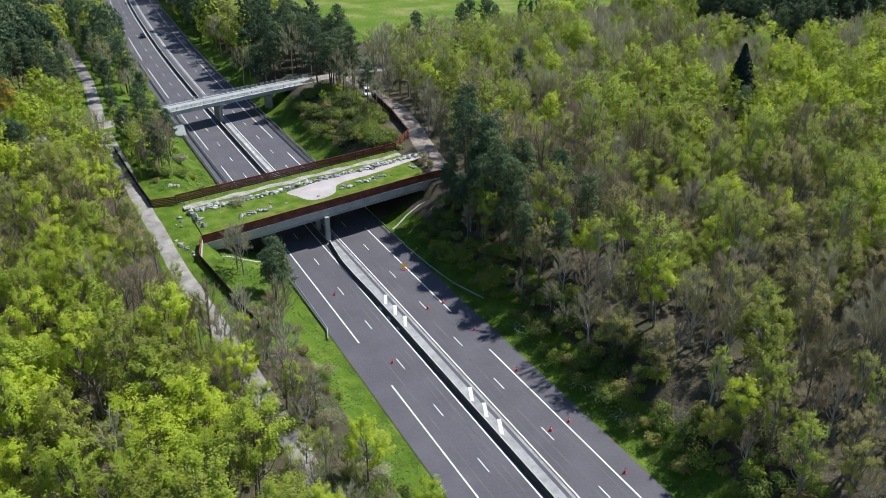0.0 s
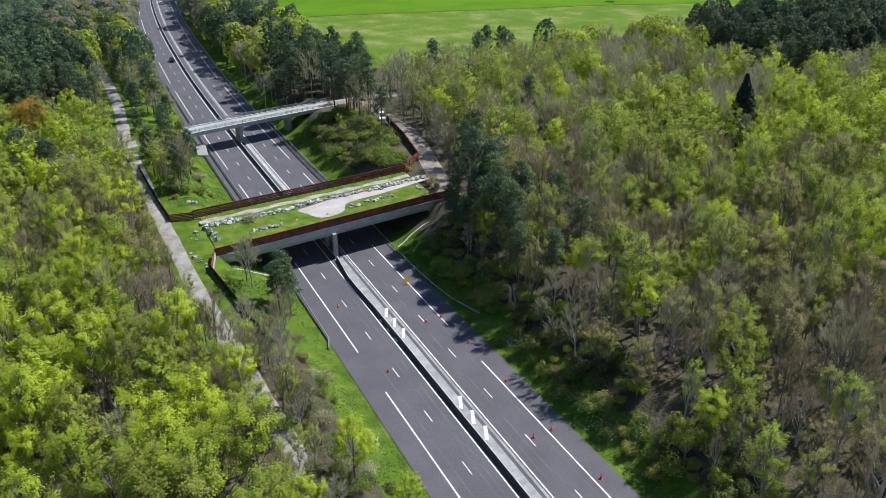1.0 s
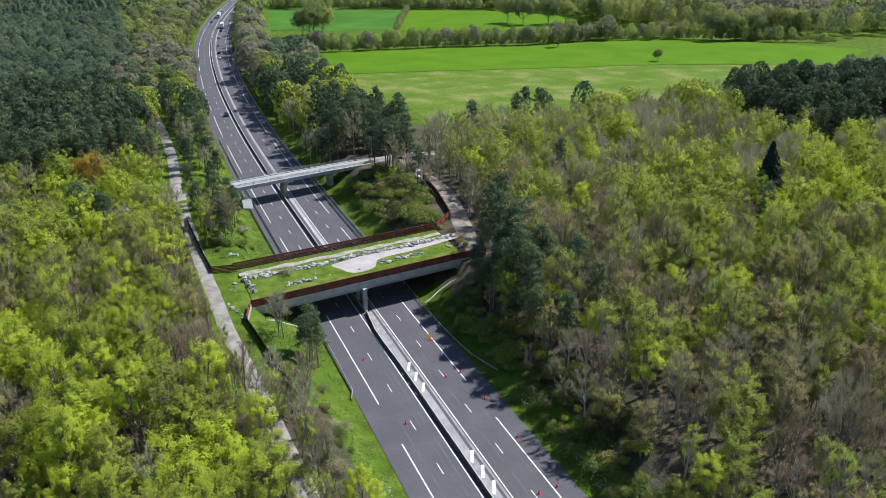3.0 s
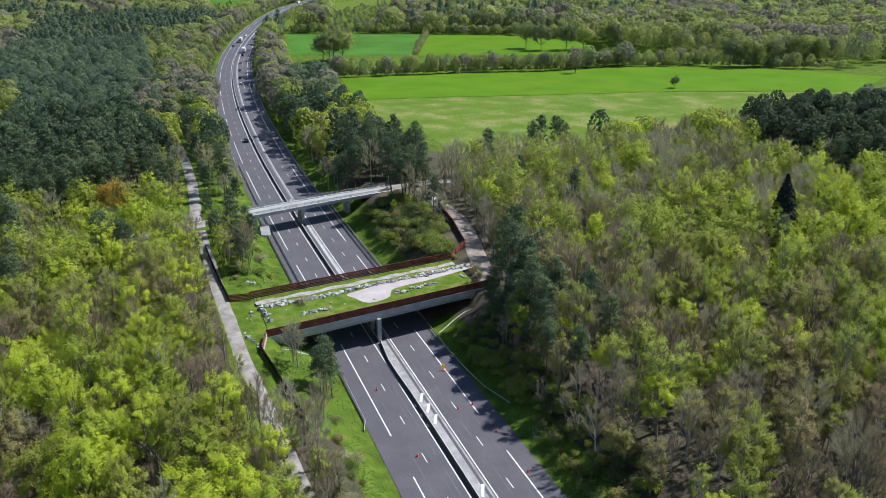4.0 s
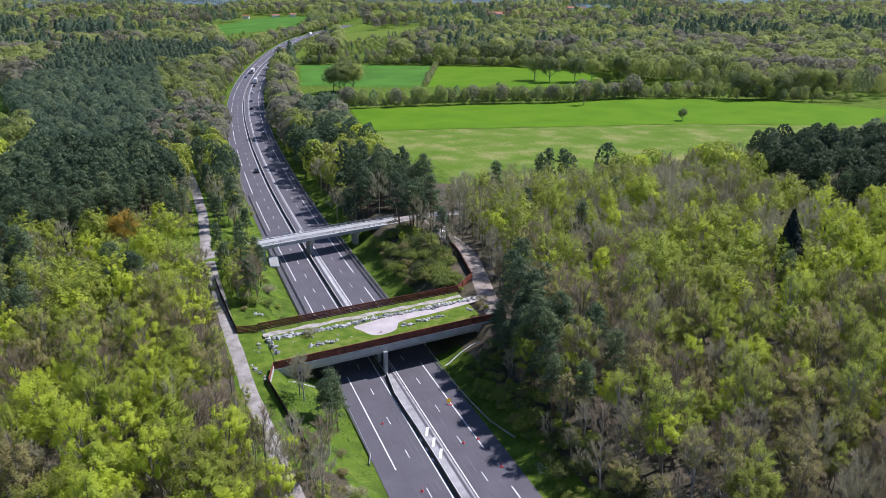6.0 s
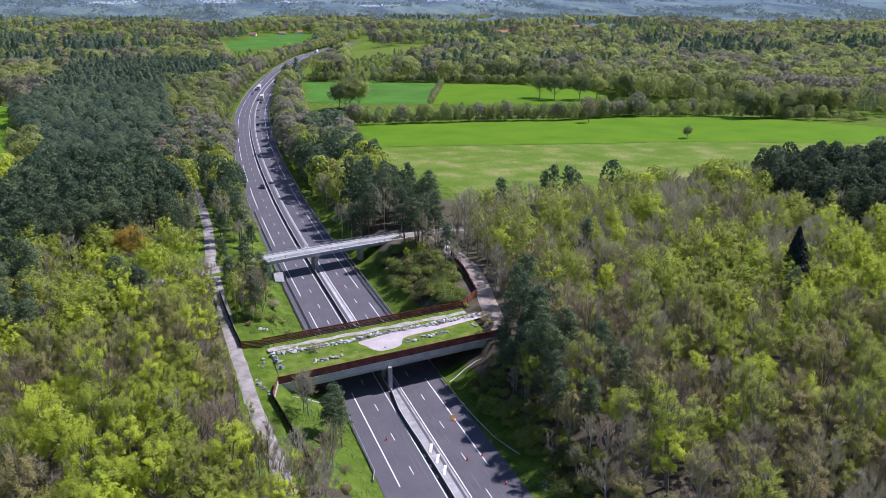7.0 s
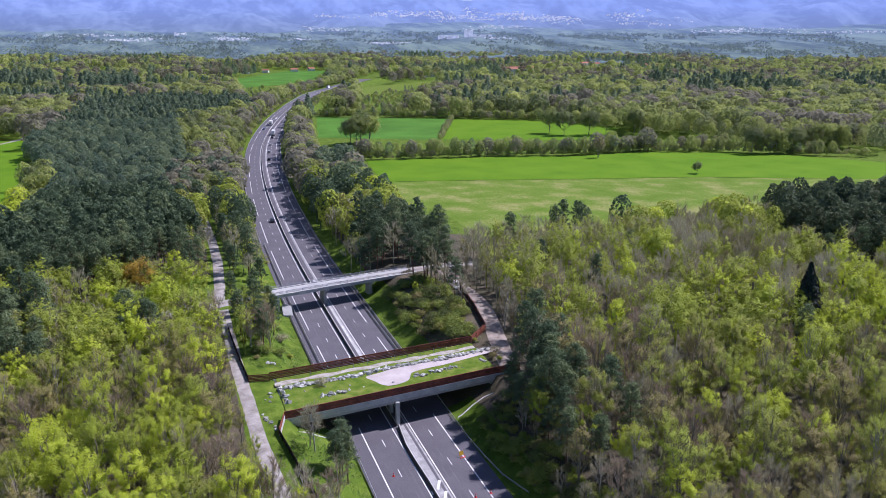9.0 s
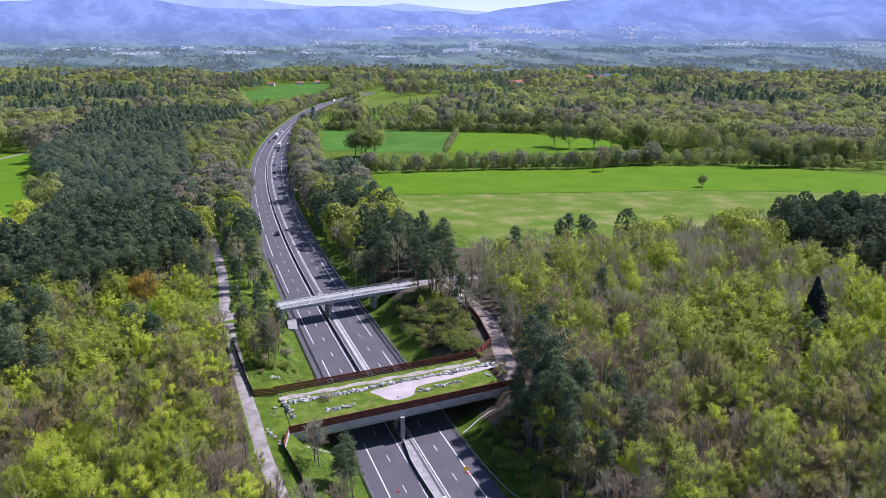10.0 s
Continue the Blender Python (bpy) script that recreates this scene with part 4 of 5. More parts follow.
for i in range(7):
    tall, rad = 11.5 + 1.1 * i, 2.9 + 0.27 * ((i * 3) % 7)
    variety("green", "oak_tree", broadleaf(10 + i, tall, rad * 1.1, 5600, 0.034 * rad, 15 + i % 3, 5, (0.07, 0.085, 0.06)[i % 3], 2), BARK, LEAF, "broadleaf tree in bright yellow-green spring leaf", "tree", GREEN_GROUP)
    variety("olive", "hornbeam_tree", broadleaf(30 + i, tall, rad * 0.92, 3600, 0.029 * rad, 14 + i % 4, 6, (0.065, 0.08)[i % 2], 1), (BARK, PALE_BARK)[i % 2], BUD, "half-open olive-green tree with branches showing through", "tree", OLIVE_GROUP)
for i in range(5):
    variety("bare", "bare_tree", bare(50 + i, 11.5 + 1.2 * i, 2.8 + 0.3 * ((i * 2) % 5), 2300), (BARK, PALE_BARK)[i % 2], (TWIG, RED_TWIG)[i // 3], "leafless grey-brown tree with fine twigs", "tree", BARE_GROUP)
for i in range(4):
    variety("pine", "pine_tree", pine(70 + i, 14 + 1.4 * i, 3.2 + 0.25 * i, 2600, 0.22), PINE_BARK, NEEDLE, "tall dark blue-green pine with bare lower trunk", "tree", PINE_GROUP)
for i in range(3):
    variety("oak", "oak_tree", broadleaf(110 + i, 17 + i, 7.5 + 0.8 * i, 4200, 0.36, 20, 5, 0.1, 3), BARK, FAR_LEAF, "spreading oak in young leaf standing in a meadow", "tree", "oaks in the meadows")
for i in range(4):
    variety("shrub", "shrub", shrub(90 + i, 1.6 + 0.4 * i, 900, 0.13), BARK, (BUD, SHRUB_LEAF, SHRUB_LEAF, TWIG)[i], ("low rounded olive-green shrub on the bank", "bright green shrub on the bank", "broad olive-green shrub on the bank", "dry brownish shrub on the bank")[i], "shrub", SHRUB_GROUP, "foliage")
variety("gold", "oak_tree", broadleaf(7, 13, 4.6, 4600, 0.16, 18, 6, 0.1, 2), BARK, GOLD, "broadleaf tree with orange-yellow young leaves", "tree", GREEN_GROUP)
variety("fir", "fir_tree", fir(8, 15, 3.3, 3600, 0.34), BARK, FIR, "lone almost black cone-shaped fir in the wood", "tree", "")
used, waiting = set(), []
spare = {"green": [], "olive": [], "bare": [], "pine": []}


def put(kind, x, y, rnd, scale=1.0, pick=None, z=None, single=False):
    """One tree of the kind on the ground; those of the woods wait until all places are known."""
    v = rnd.randrange(len(kinds[kind])) if pick is None else pick
    place = (x, y, scale, rnd.uniform(0, 360), rnd.uniform(0.93, 1.08), v)
    if kind in spare and not single:
        # distance from a spot beside the camera decides which trees stand singly
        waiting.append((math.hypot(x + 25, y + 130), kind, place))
    else:
        stand(kind, place, z)


def stand(kind, place, z=None):
    """The first of each variant is moved to its place, the others are copies."""
    x, y, scale, turn, tall, v = place
    src = kinds[kind][v]
    m = pose(x, y, (ground_z(x, y) if z is None else z) - 0.05, 3 * math.sin(turn), 3 * math.cos(turn * 3), turn) @ Matrix.Diagonal((scale, scale, scale * tall, 1))
    if src.name in used:
        ob = copy_thing(src, Matrix())
    else:
        ob = src
        used.add(src.name)
    ob.matrix_basis = m


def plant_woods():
    """The trees of each kind nearest the camera stand singly, the rest are joined further down."""
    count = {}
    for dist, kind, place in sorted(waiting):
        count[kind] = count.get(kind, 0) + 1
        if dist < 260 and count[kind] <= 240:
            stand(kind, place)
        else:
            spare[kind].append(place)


def scatter(x0, x1, y0, y1, gap, rnd, keep):
    """Jittered grid of places in a rectangle for which keep() holds, those towards low y first."""
    out = []
    for j in range(int((y1 - y0) / gap)):
        for i in range(int((x1 - x0) / gap)):
            x = x0 + gap * (i + 0.5 * (j % 2) + rnd.uniform(-0.33, 0.33))
            y = y0 + gap * (j + rnd.uniform(-0.33, 0.33))
            if keep(x, y):
                out.append((x, y))
    return out


CLEARING = [(20, -71), (28, -70), (32, -76), (28, -81), (21, -77)]


def right_wood(x, y):
    """The wood beside the motorway, up to the field's edge."""
    top = float(np.interp(x, [14, 38, 52, 68, 89, 114, 154, 210, 260], [95, 97, 104, 116, 124, 122, 132, 126, 126]))
    low = -122 + max(0, x - 10) * 0.62
    if x < 33 and -13 < y < 9:
        return False
    if not (low < y < top) or x < 18.5 or inside(x, y, RIGHT_PINES) or inside(x, y, CLEARING):
        return False
    if x < 46 and 0 < y < 112:
        return x > 43.5 + 0.02 * y and (y < 94 or y > 107) or (x > 33 and y < 10)
    return True


rnd = random.Random(5)
put("fir", 113, 6, rnd, 1.25)
put("bare", 108, 10, rnd, 1.2, 1)
put("gold", -55.5, 88, rnd, 1.15)
put("gold", -59, 90, rnd, 0.9)
for x, y, s in ((62, -33, 0.9), (51, -37, 0.85), (57, -43, 0.8), (29.5, -15, 0.6), (31, -12, 0.6), (19.5, -84, 0.5)):
    put("green", x, y, rnd, s)
for x, y in ((35, 4), (37, 12), (32.5, -4), (29, -10), (27, -24), (37, 0), (33, -18), (34, 88), (39, 87), (30, 82), (33, 80), (36, 91), (28, 88), (31.5, 86), (37, 83), (74, 117), (98, 128), (103, 131), (107, 126), (112, 130), (128, 129)):
    put("pine", x, y, rnd, rnd.uniform(0.85, 1.1) * (1.2 if y > 115 else 1))
for x, y in scatter(14, 262, -122, 134, 5.4, rnd, right_wood):
    k = noise.noise(Vector((x * 0.05, y * 0.05, 3.0))) * 0.5 + rnd.uniform(-0.6, 0.6) - 0.3 * ramp(10, 70, y) - 0.2 * (1 - ramp(10, 55, math.hypot(x - 42, (y + 52) * 0.8)))
    s = rnd.uniform(0.72, 1.15) * (0.75 if x < 27 else 1)
    if x < 42 and y > -45 and rnd.random() < 0.24 or rnd.random() < 0.008:
        put("pine", x, y, rnd, 0.85)
    else:
        put("green" if k > 0.24 else "olive" if k > -0.42 else "bare", x, y, rnd, s * (1.05 if k < -0.42 else 1))
for x, y in scatter(36.5, 47.5, 8, 96, 4.0, rnd, lambda x, y: x > float(np.interp(y, [8, 22, 38, 54, 96], [34, 36, 39, 42, 43.5]))):
    put(rnd.choice(("olive", "bare", "bare", "olive", "bare")), x, y, rnd, rnd.uniform(0.7, 0.95))


def left_wood(x, y):
    edge = float(np.interp(y, [-100, -60, -20, 20, 60, 95], [-31.5, -32, -34.5, -36.2, -36.8, -38.5]))
    return x < edge and y < 98 and x > -44 - (y + 157) * 0.22 - 14 and not (y > 70 and y < 84 and x > -75)


for x, y in scatter(-130, -30, -118, 100, 5.0, rnd, left_wood):
    k = rnd.random() + 0.3 * noise.noise(Vector((x * 0.05, y * 0.05, 9)))
    g = 0.86 - 0.54 * ramp(-65, 5, y)
    dark = min(math.hypot(x + 55, y - 44) / 4.5, math.hypot(x + 88, y - 58) / 13, math.hypot(x + 84, y - 33) / 10) < 1
    put("pine" if dark else "green" if k < g else "olive" if k < 0.86 else "bare", x, y, rnd, rnd.uniform(0.75, 1.15) * (0.85 if x > -40 else 1))

# single trees and shrubs on the banks by the motorway
for x, y, s in ((-18, -20, 0.8), (-16.6, -21, 0.68), (-18.8, -22.4, 0.7), (-17.2, -18.6, 0.55)):
    put("pine", x, y, rnd, s, 1)
for x, y, s in ((-22.2, -12, 0.85), (-21.6, -14, 0.8), (-24.5, -49, 0.8), (-30.3, -61.5, 0.7), (-31, -50, 0.75), (-20.5, -33, 0.75), (-34, -68, 0.8), (-31, -40, 0.7), (-29.5, -73, 0.6), (-25.5, -42, 0.7), (-27, -36, 0.8), (-29, -45, 0.8), (-26.5, -54, 0.7), (-32, -36, 0.8), (-22.5, -37, 0.6), (-23, -56, 0.6), (-33.5, -55, 0.8)):
    put("bare", x, y, rnd, s)
for x, y, s in ((-22, -71, 0.68), (-33.5, -32, 0.6), (-18, -79, 0.5), (-31.5, -44, 0.55), (-28, -38, 0.45), (-33, -50, 0.6), (-30.5, -80, 0.6)):
    put("green", x, y, rnd, s)
for x, y, s in ((-33, -17, 0.42), (-33.5, -22, 0.4), (-35, -9, 0.5)):
    put("olive", x, y, rnd, s)
for x, y in scatter(-30, -19, 38, 79, 3.6, rnd, lambda x, y: x < -20.5 - 0.06 * (60 - y)):
    put(rnd.choice(("pine", "olive", "olive", "bare")), x, y, rnd, rnd.uniform(0.5, 0.85))
for x, y in scatter(-39.5, -35.2, 18, 78, 4.0, rnd, lambda x, y: True):
    put(rnd.choice(("bare", "olive", "bare")), x, y, rnd, rnd.uniform(0.5, 0.75))
for x, y in scatter(20, 34, 44, 84, 6.0, rnd, lambda x, y: rnd.random() < 0.5):
    put(rnd.choice(("olive", "green", "olive")), x, y, rnd, rnd.uniform(0.25, 0.5))
for x, y in scatter(31, 38, 52, 92, 4.0, rnd, lambda x, y: rnd.random() < 0.7 and x < 34 + (y - 52) * 0.1):
    put(rnd.choice(("bare", "bare", "olive", "pine")), x, y, rnd, rnd.uniform(0.7, 1.05))
for x, y in scatter(-28, -18.5, -92, -14, 3.2, rnd, lambda x, y: rnd.random() < (0.42 if y < -36 else 0.22) and (y < -36 or x > -23.5) and x < -19.5 - 2 * noise.noise(Vector((0, y * 0.1, 4)))):
    put(rnd.choice(("bare", "bare", "olive", "bare")), x, y, rnd, rnd.uniform(0.3, 0.62))
for x, y in scatter(-34.5, -29.5, -92, -36, 4.2, rnd, lambda x, y: rnd.random() < 0.6):
    put(rnd.choice(("green", "bare", "olive", "green")), x, y, rnd, rnd.uniform(0.55, 0.85))
for x, y in scatter(20, 60, -100, 0, 5.0, rnd, lambda x, y: right_wood(x, y) and rnd.random() < 0.6):
    put(rnd.choice(("bare", "olive", "bare")), x, y, rnd, rnd.uniform(0.35, 0.6))
for x, y in scatter(-27, -15.5, -95, -26, 2.6, rnd, lambda x, y: noise.noise(Vector((x * 0.15, y * 0.12, 2))) > -0.05):
    put("shrub", x, y, rnd, rnd.uniform(0.45, 0.95))
for x, y in scatter(-29, -16, 34, 78, 3.2, rnd, lambda x, y: x < -18 - 0.05 * (y - 30) and noise.noise(Vector((x * 0.15, y * 0.15, 5))) > -0.2):
    put("shrub", x, y, rnd, rnd.uniform(0.5, 1.1), rnd.choice((0, 1, 2, 3)))
for x, y, s in ((28.5, -4, 1.0), (30.5, 1, 1.05), (27.5, -9, 0.95), (31, -8, 1.1), (26, -14, 0.9), (29, -17, 1.0), (25, -19, 0.9)):
    put("pine", x, y, rnd, s)
for x, y in scatter(21, 33, -34, 4, 4.2, rnd, lambda x, y: x > 24 + 0.25 * y):
    put(rnd.choice(("olive", "pine", "bare", "green")), x, y, rnd, rnd.uniform(0.5, 0.8))
for x, y in scatter(14.5, 36, 33, 88, 2.3, rnd, lambda x, y: x < 30 + (y - 33) * 0.12 and x > 17.5 + max(0, 50 - y) * 0.3 and noise.noise(Vector((x * 0.12, y * 0.12, 8))) > -0.28):
    put("shrub", x, y, rnd, rnd.uniform(0.5, 1.5), rnd.choice((0, 1, 1, 2, 2)))
for x, y in scatter(15, 26, -110, -2, 2.5, rnd, lambda x, y: x > 15.6 + 1.6 * noise.noise(Vector((0, y * 0.12, 8))) and not inside(x, y, CLEARING)):
    put("shrub", x, y, rnd, rnd.uniform(0.6, 1.25), rnd.choice((0, 0, 1, 2, 2)))
for x, y, s, p in ((-15.5, 12.8, 0.75, 3), (27.5, 16.5, 0.7, 0), (29, 18.5, 0.8, 3), (27, 28, 0.6, 0), (28.5, 14.5, 0.6, 0)):
    put("shrub", x, y, rnd, s, p, 7.2)

# pines
for x, y in scatter(-145, 40, 88, 830, 4.9, rnd, lambda x, y: inside(x, y, LEFT_PINES)):
    if y < 200 or rnd.random() < 0.82:
        put("pine", x, y, rnd, rnd.uniform(0.8, 1.05))
for x, y in scatter(150, 300, 36, 132, 5.0, rnd, lambda x, y: inside(x, y, RIGHT_PINES) and y > 17 + (x - 200) * 0.68 - 30):
    put("pine", x, y, rnd, rnd.uniform(0.95, 1.2))

# belts of mixed trees on the banks beyond the road bridge
for x, y in scatter(0, 110, 106, 640, 5.2, rnd, lambda x, y: 15.4 + 4.5 * ramp(330, 420, y) < x - centre(y) < (48 if y < 330 else 34 if y < 520 else 24) and not any(inside(x, y, p) for p in FIELDS)):
    k = rnd.random()
    lime = y > 400 and x - centre(y) > 20 or x > 52 and y > 270
    dark = noise.noise(Vector((x * 0.03, y * 0.02, 7))) + rnd.uniform(-0.3, 0.3) > 0.1 and y < 360
    put("pine" if dark else "green" if lime and k < 0.7 else "olive" if k < 0.55 else "bare" if k < 0.92 else "green", x, y, rnd, rnd.uniform(0.8, 1.15))
for x, y in scatter(-70, 30, 105, 640, 5.2, rnd, lambda x, y: -45 < x - centre(y) < -14.8 - 9 * ramp(300, 400, y) and not (-36 < x < -29 and y < 235) and not inside(x, y, LEFT_PINES)):
    k = rnd.random()
    put("pine" if k < 0.42 and y < 330 else "olive" if k < 0.68 else "bare" if k < 0.97 else "green", x, y, rnd, rnd.uniform(0.65, 1.0))

for x, y in scatter(-40, 260, 330, 1000, 4.6, rnd, lambda x, y: 13.8 < abs(x - centre(y)) < 24 and rnd.random() < 0.75):
    spare[rnd.choice(("olive", "bare", "olive", "green"))].append((x, y, rnd.uniform(0.2, 0.38), rnd.uniform(0, 360), 1.0, rnd.randrange(5)))
for x, y in scatter(-122, -100, 200, 345, 6.0, rnd, lambda x, y: x > -120 + 6 * math.sin(y * 0.05)):
    spare["green"].append((x, y, rnd.uniform(0.7, 1.1), rnd.uniform(0, 360), 1.0, rnd.randrange(6)))
for x, y in scatter(-42, 10, 395, 610, 6.0, rnd, lambda x, y: x > -42 and x < centre(y) - 20 and noise.noise(Vector((x * 0.03, y * 0.02, 1))) > -0.25):
    spare["green"].append((x, y, rnd.uniform(0.8, 1.15), rnd.uniform(0, 360), 1.0, rnd.randrange(6)))
for x, y in scatter(-48, -36, 185, 330, 5.0, rnd, lambda x, y: True):
    spare["bare"].append((x, y, rnd.uniform(0.7, 1.0), rnd.uniform(0, 360), 1.0, rnd.randrange(4)))

# oaks and single trees in the meadows, hedges round the fields
for x, y, s in ((264, 483, 1.15), (271, 468, 1.2), (291, 462, 1.25), (307, 461, 1.1), (330, 454, 1.3), (345, 440, 1.0), (352, 330, 1.1), (366, 327, 1.15), (384, 326, 1.2), (396, 330, 1.1), (407, 325, 1.25), (424, 322, 1.1), (440, 330, 1.2), (86, 466, 1.3), (95, 470, 1.35), (90, 460, 1.2), (101, 466, 1.2), (455, 372, 1.0), (470, 350, 0.9), (440, 400, 0.9), (490, 380, 1.0), (263, 268, 0.42)):
    put("oak", x, y, rnd, s)
put("olive", 236, 345, rnd, 1.0, 4, None, True)
put("bare", 236.5, 345.5, rnd, 1.15, 4, None, True)
for path, gap, lo, hi in (([(76, 386), (175, 375), (228, 362), (276, 366), (335, 346), (372, 325), (400, 300)], 3.2, 0.4, 0.95), ([(80, 398), (175, 388), (228, 374), (300, 368), (350, 350)], 5.0, 0.4, 0.7), ([(96, 682), (160, 656), (224, 628), (298, 588), (345, 510)], 4.0, 0.4, 0.65)):
    for (x0, y0), (x1, y1) in zip(path, path[1:]):
        n = int(math.hypot(x1 - x0, y1 - y0) / gap)
        for i in range(n):
            k = rnd.random()
            spare["pine" if k < 0.06 else "green" if k < 0.45 else "olive" if k < 0.85 else "bare"].append((x0 + (x1 - x0) * i / n + rnd.uniform(-3, 3), y0 + (y1 - y0) * i / n + rnd.uniform(-3, 3), rnd.uniform(lo, hi), rnd.uniform(0, 360), 1.0, rnd.randrange(4)))


hedge_feet = []
for path in ([(74, 384), (175, 373), (228, 360), (276, 364), (335, 344), (372, 323), (420, 290)], [(80, 398), (175, 388), (228, 374), (300, 368), (350, 350)], [(96, 682), (160, 656), (224, 628), (298, 588), (345, 510)], [(160, 468), (222, 620)]):
    for (x0, y0), (x1, y1) in zip(path, path[1:]):
        n = int(math.hypot(x1 - x0, y1 - y0) / 2.4)
        hedge_feet += [(x0 + (x1 - x0) * i / n + rnd.uniform(-1.5, 1.5), y0 + (y1 - y0) * i / n + rnd.uniform(-1.5, 1.5), rnd.uniform(0.16, 0.36)) for i in range(n)]


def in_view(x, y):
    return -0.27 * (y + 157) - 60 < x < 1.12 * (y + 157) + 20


def wooded(x, y):
    """Where the mixed woods of the middle distance stand."""
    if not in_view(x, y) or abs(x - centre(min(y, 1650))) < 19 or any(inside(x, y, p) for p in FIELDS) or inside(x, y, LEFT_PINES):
        return False
    if x < -90:
        return y > 250
    if x < centre(min(y, 1650)):
        return y > 600
    if 620 < y < 1250 and x - centre(y) < 44:
        return False
    if x < 110 and y < 690:
        return x < centre(y) + 36 and y > 600
    if x > 330 and y > 300 + max(0, 420 - x) * 1.5:
        return True
    return y > 690 - 0.42 * (x - 96)


HOUSES = [(594, 1376, 12, 40, 15, 13), (640, 1395, -18, 34, 14, 13), (668, 1425, 30, 26, 13, 12), (889, 1610, 10, 20, 12, 13), (915, 1600, -30, 16, 11, 12), (977, 1467, -24, 32, 14, 13), (437, 1377, 5, 24, 13, 9), (104, 1590, 15, 15, 9, 4.5), (150, 1640, -20, 13, 9, 5), (70, 1600, 40, 12, 9, 4), (215, 1670, 0, 16, 9, 4.5), (255, 1690, 12, 13, 9, 5), (-60, 1620, 20, 18, 10, 7)]
SPRUCES = [[(-263, 1060), (-188, 1045), (-225, 1300), (-330, 1300)], [(-150, 945), (-81, 965), (-82, 1150), (-165, 1150)]]
MIXED = [[(560, 700), (700, 660), (760, 900), (640, 950)], [(820, 700), (960, 640), (1040, 800), (900, 880)]]


def blocks_view(x, y, high=26):
    """Whether a tree here would hide a far meadow or house from the camera, or stands close to a house."""
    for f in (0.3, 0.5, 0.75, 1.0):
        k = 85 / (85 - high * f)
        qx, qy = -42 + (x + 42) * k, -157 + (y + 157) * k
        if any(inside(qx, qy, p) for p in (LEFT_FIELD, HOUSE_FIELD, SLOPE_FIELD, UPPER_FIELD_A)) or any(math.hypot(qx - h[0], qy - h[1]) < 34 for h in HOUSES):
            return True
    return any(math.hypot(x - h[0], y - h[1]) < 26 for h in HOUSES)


for poly in SPRUCES + MIXED:
    for x, y in scatter(min(p[0] for p in poly), max(p[0] for p in poly), min(p[1] for p in poly), max(p[1] for p in poly), 9.5, rnd, lambda x, y: inside(x, y, poly) and (poly in SPRUCES or rnd.random() < 0.35)):
        spare["pine"].append((x, y, rnd.uniform(1.15, 1.5), rnd.uniform(0, 360), 1.0, rnd.randrange(5)))
for x, y in scatter(-420, 1500, 240, 1000, 12, rnd, lambda x, y: wooded(x, y) and not any(inside(x, y, p) for p in SPRUCES)):
    k = noise.noise(Vector((x * 0.012, y * 0.012, 1))) + rnd.uniform(-0.55, 0.55)
    dark = noise.noise(Vector((x * 0.008, y * 0.008, 4))) * 1.2 + rnd.uniform(-0.3, 0.3)
    kind = "pine" if dark > 0.46 else "green" if k > 0.2 else "olive" if k > -0.3 else "bare"
    # trees that would hide far fields or houses from the camera are shrunk
    spare[kind].append((x, y, rnd.uniform(0.85, 1.35) * (0.33 if blocks_view(x, y) else 1), rnd.uniform(0, 360), 1.0, rnd.randrange(5)))


draped("road", [(-230, 470), (-176, 536), (-162, 571), (-150, 640)], 2.2, TRACK, "narrow pale lane beside the meadow", "road", 0.3, 8)


for x, y in scatter(-10, 420, 560, 1300, 8.0, rnd, lambda x, y: -46 < x - centre(y) < -25 and not inside(x, y, LEFT_PINES)):
    spare[rnd.choice(("olive", "bare", "olive", "green"))].append((x, y, rnd.uniform(0.6, 0.95), rnd.uniform(0, 360), 1.0, rnd.randrange(5)))
for x, y in scatter(-10, 300, 500, 640, 8.0, rnd, lambda x, y: 15 < x - centre(y) < 30 and not any(inside(x, y, p) for p in FIELDS)):
    spare[rnd.choice(("green", "green", "olive"))].append((x, y, rnd.uniform(0.55, 0.85), rnd.uniform(0, 360), 1.0, rnd.randrange(5)))
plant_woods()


# ---- woods too far to count ----
def distant_crown(seed, tall, radius, leaves, base=0.14, cone=0.0, loose=0.3):
    """A rounded lumpy crown of leaf clumps that face outwards, for trees seen from a few hundred metres."""
    rng = np.random.default_rng(seed)
    k = np.arange(leaves)
    up = 1 - (k + 0.5) / leaves * 1.75
    a = k * 2.39996 + rng.uniform(-0.25, 0.25, leaves)
    flat = np.sqrt(1 - up ** 2)
    d = np.stack([flat * np.cos(a), flat * np.sin(a), up], 1)
    shift = Vector((seed * 3.7, 0, 0))
    lump = np.array([0.3 * noise.noise(Vector(v) * 1.5 + shift) + 0.16 * noise.noise(Vector(v) * 3.6 + shift) for v in d])
    r = radius * (1 + lump + rng.uniform(-0.07, 0.07, leaves)) * (1 - cone * (up * 0.5 + 0.5) ** 1.3)
    half = tall * (1 - base) / 2
    c = np.stack([d[:, 0] * r, d[:, 1] * r, tall * base + half * (1 + up * (0.9 + 0.5 * lump))], 1)
    n = d * np.array([1, 1, radius / half]) + np.array([0, 0, 0.15]) + 0.3 * lump[:, None] * np.array([0, 0, 1])
    return leaves_at(c, n, rng.uniform(0.7, 1.3, leaves) * radius * 2.7 / math.sqrt(leaves), rng, loose)[0]


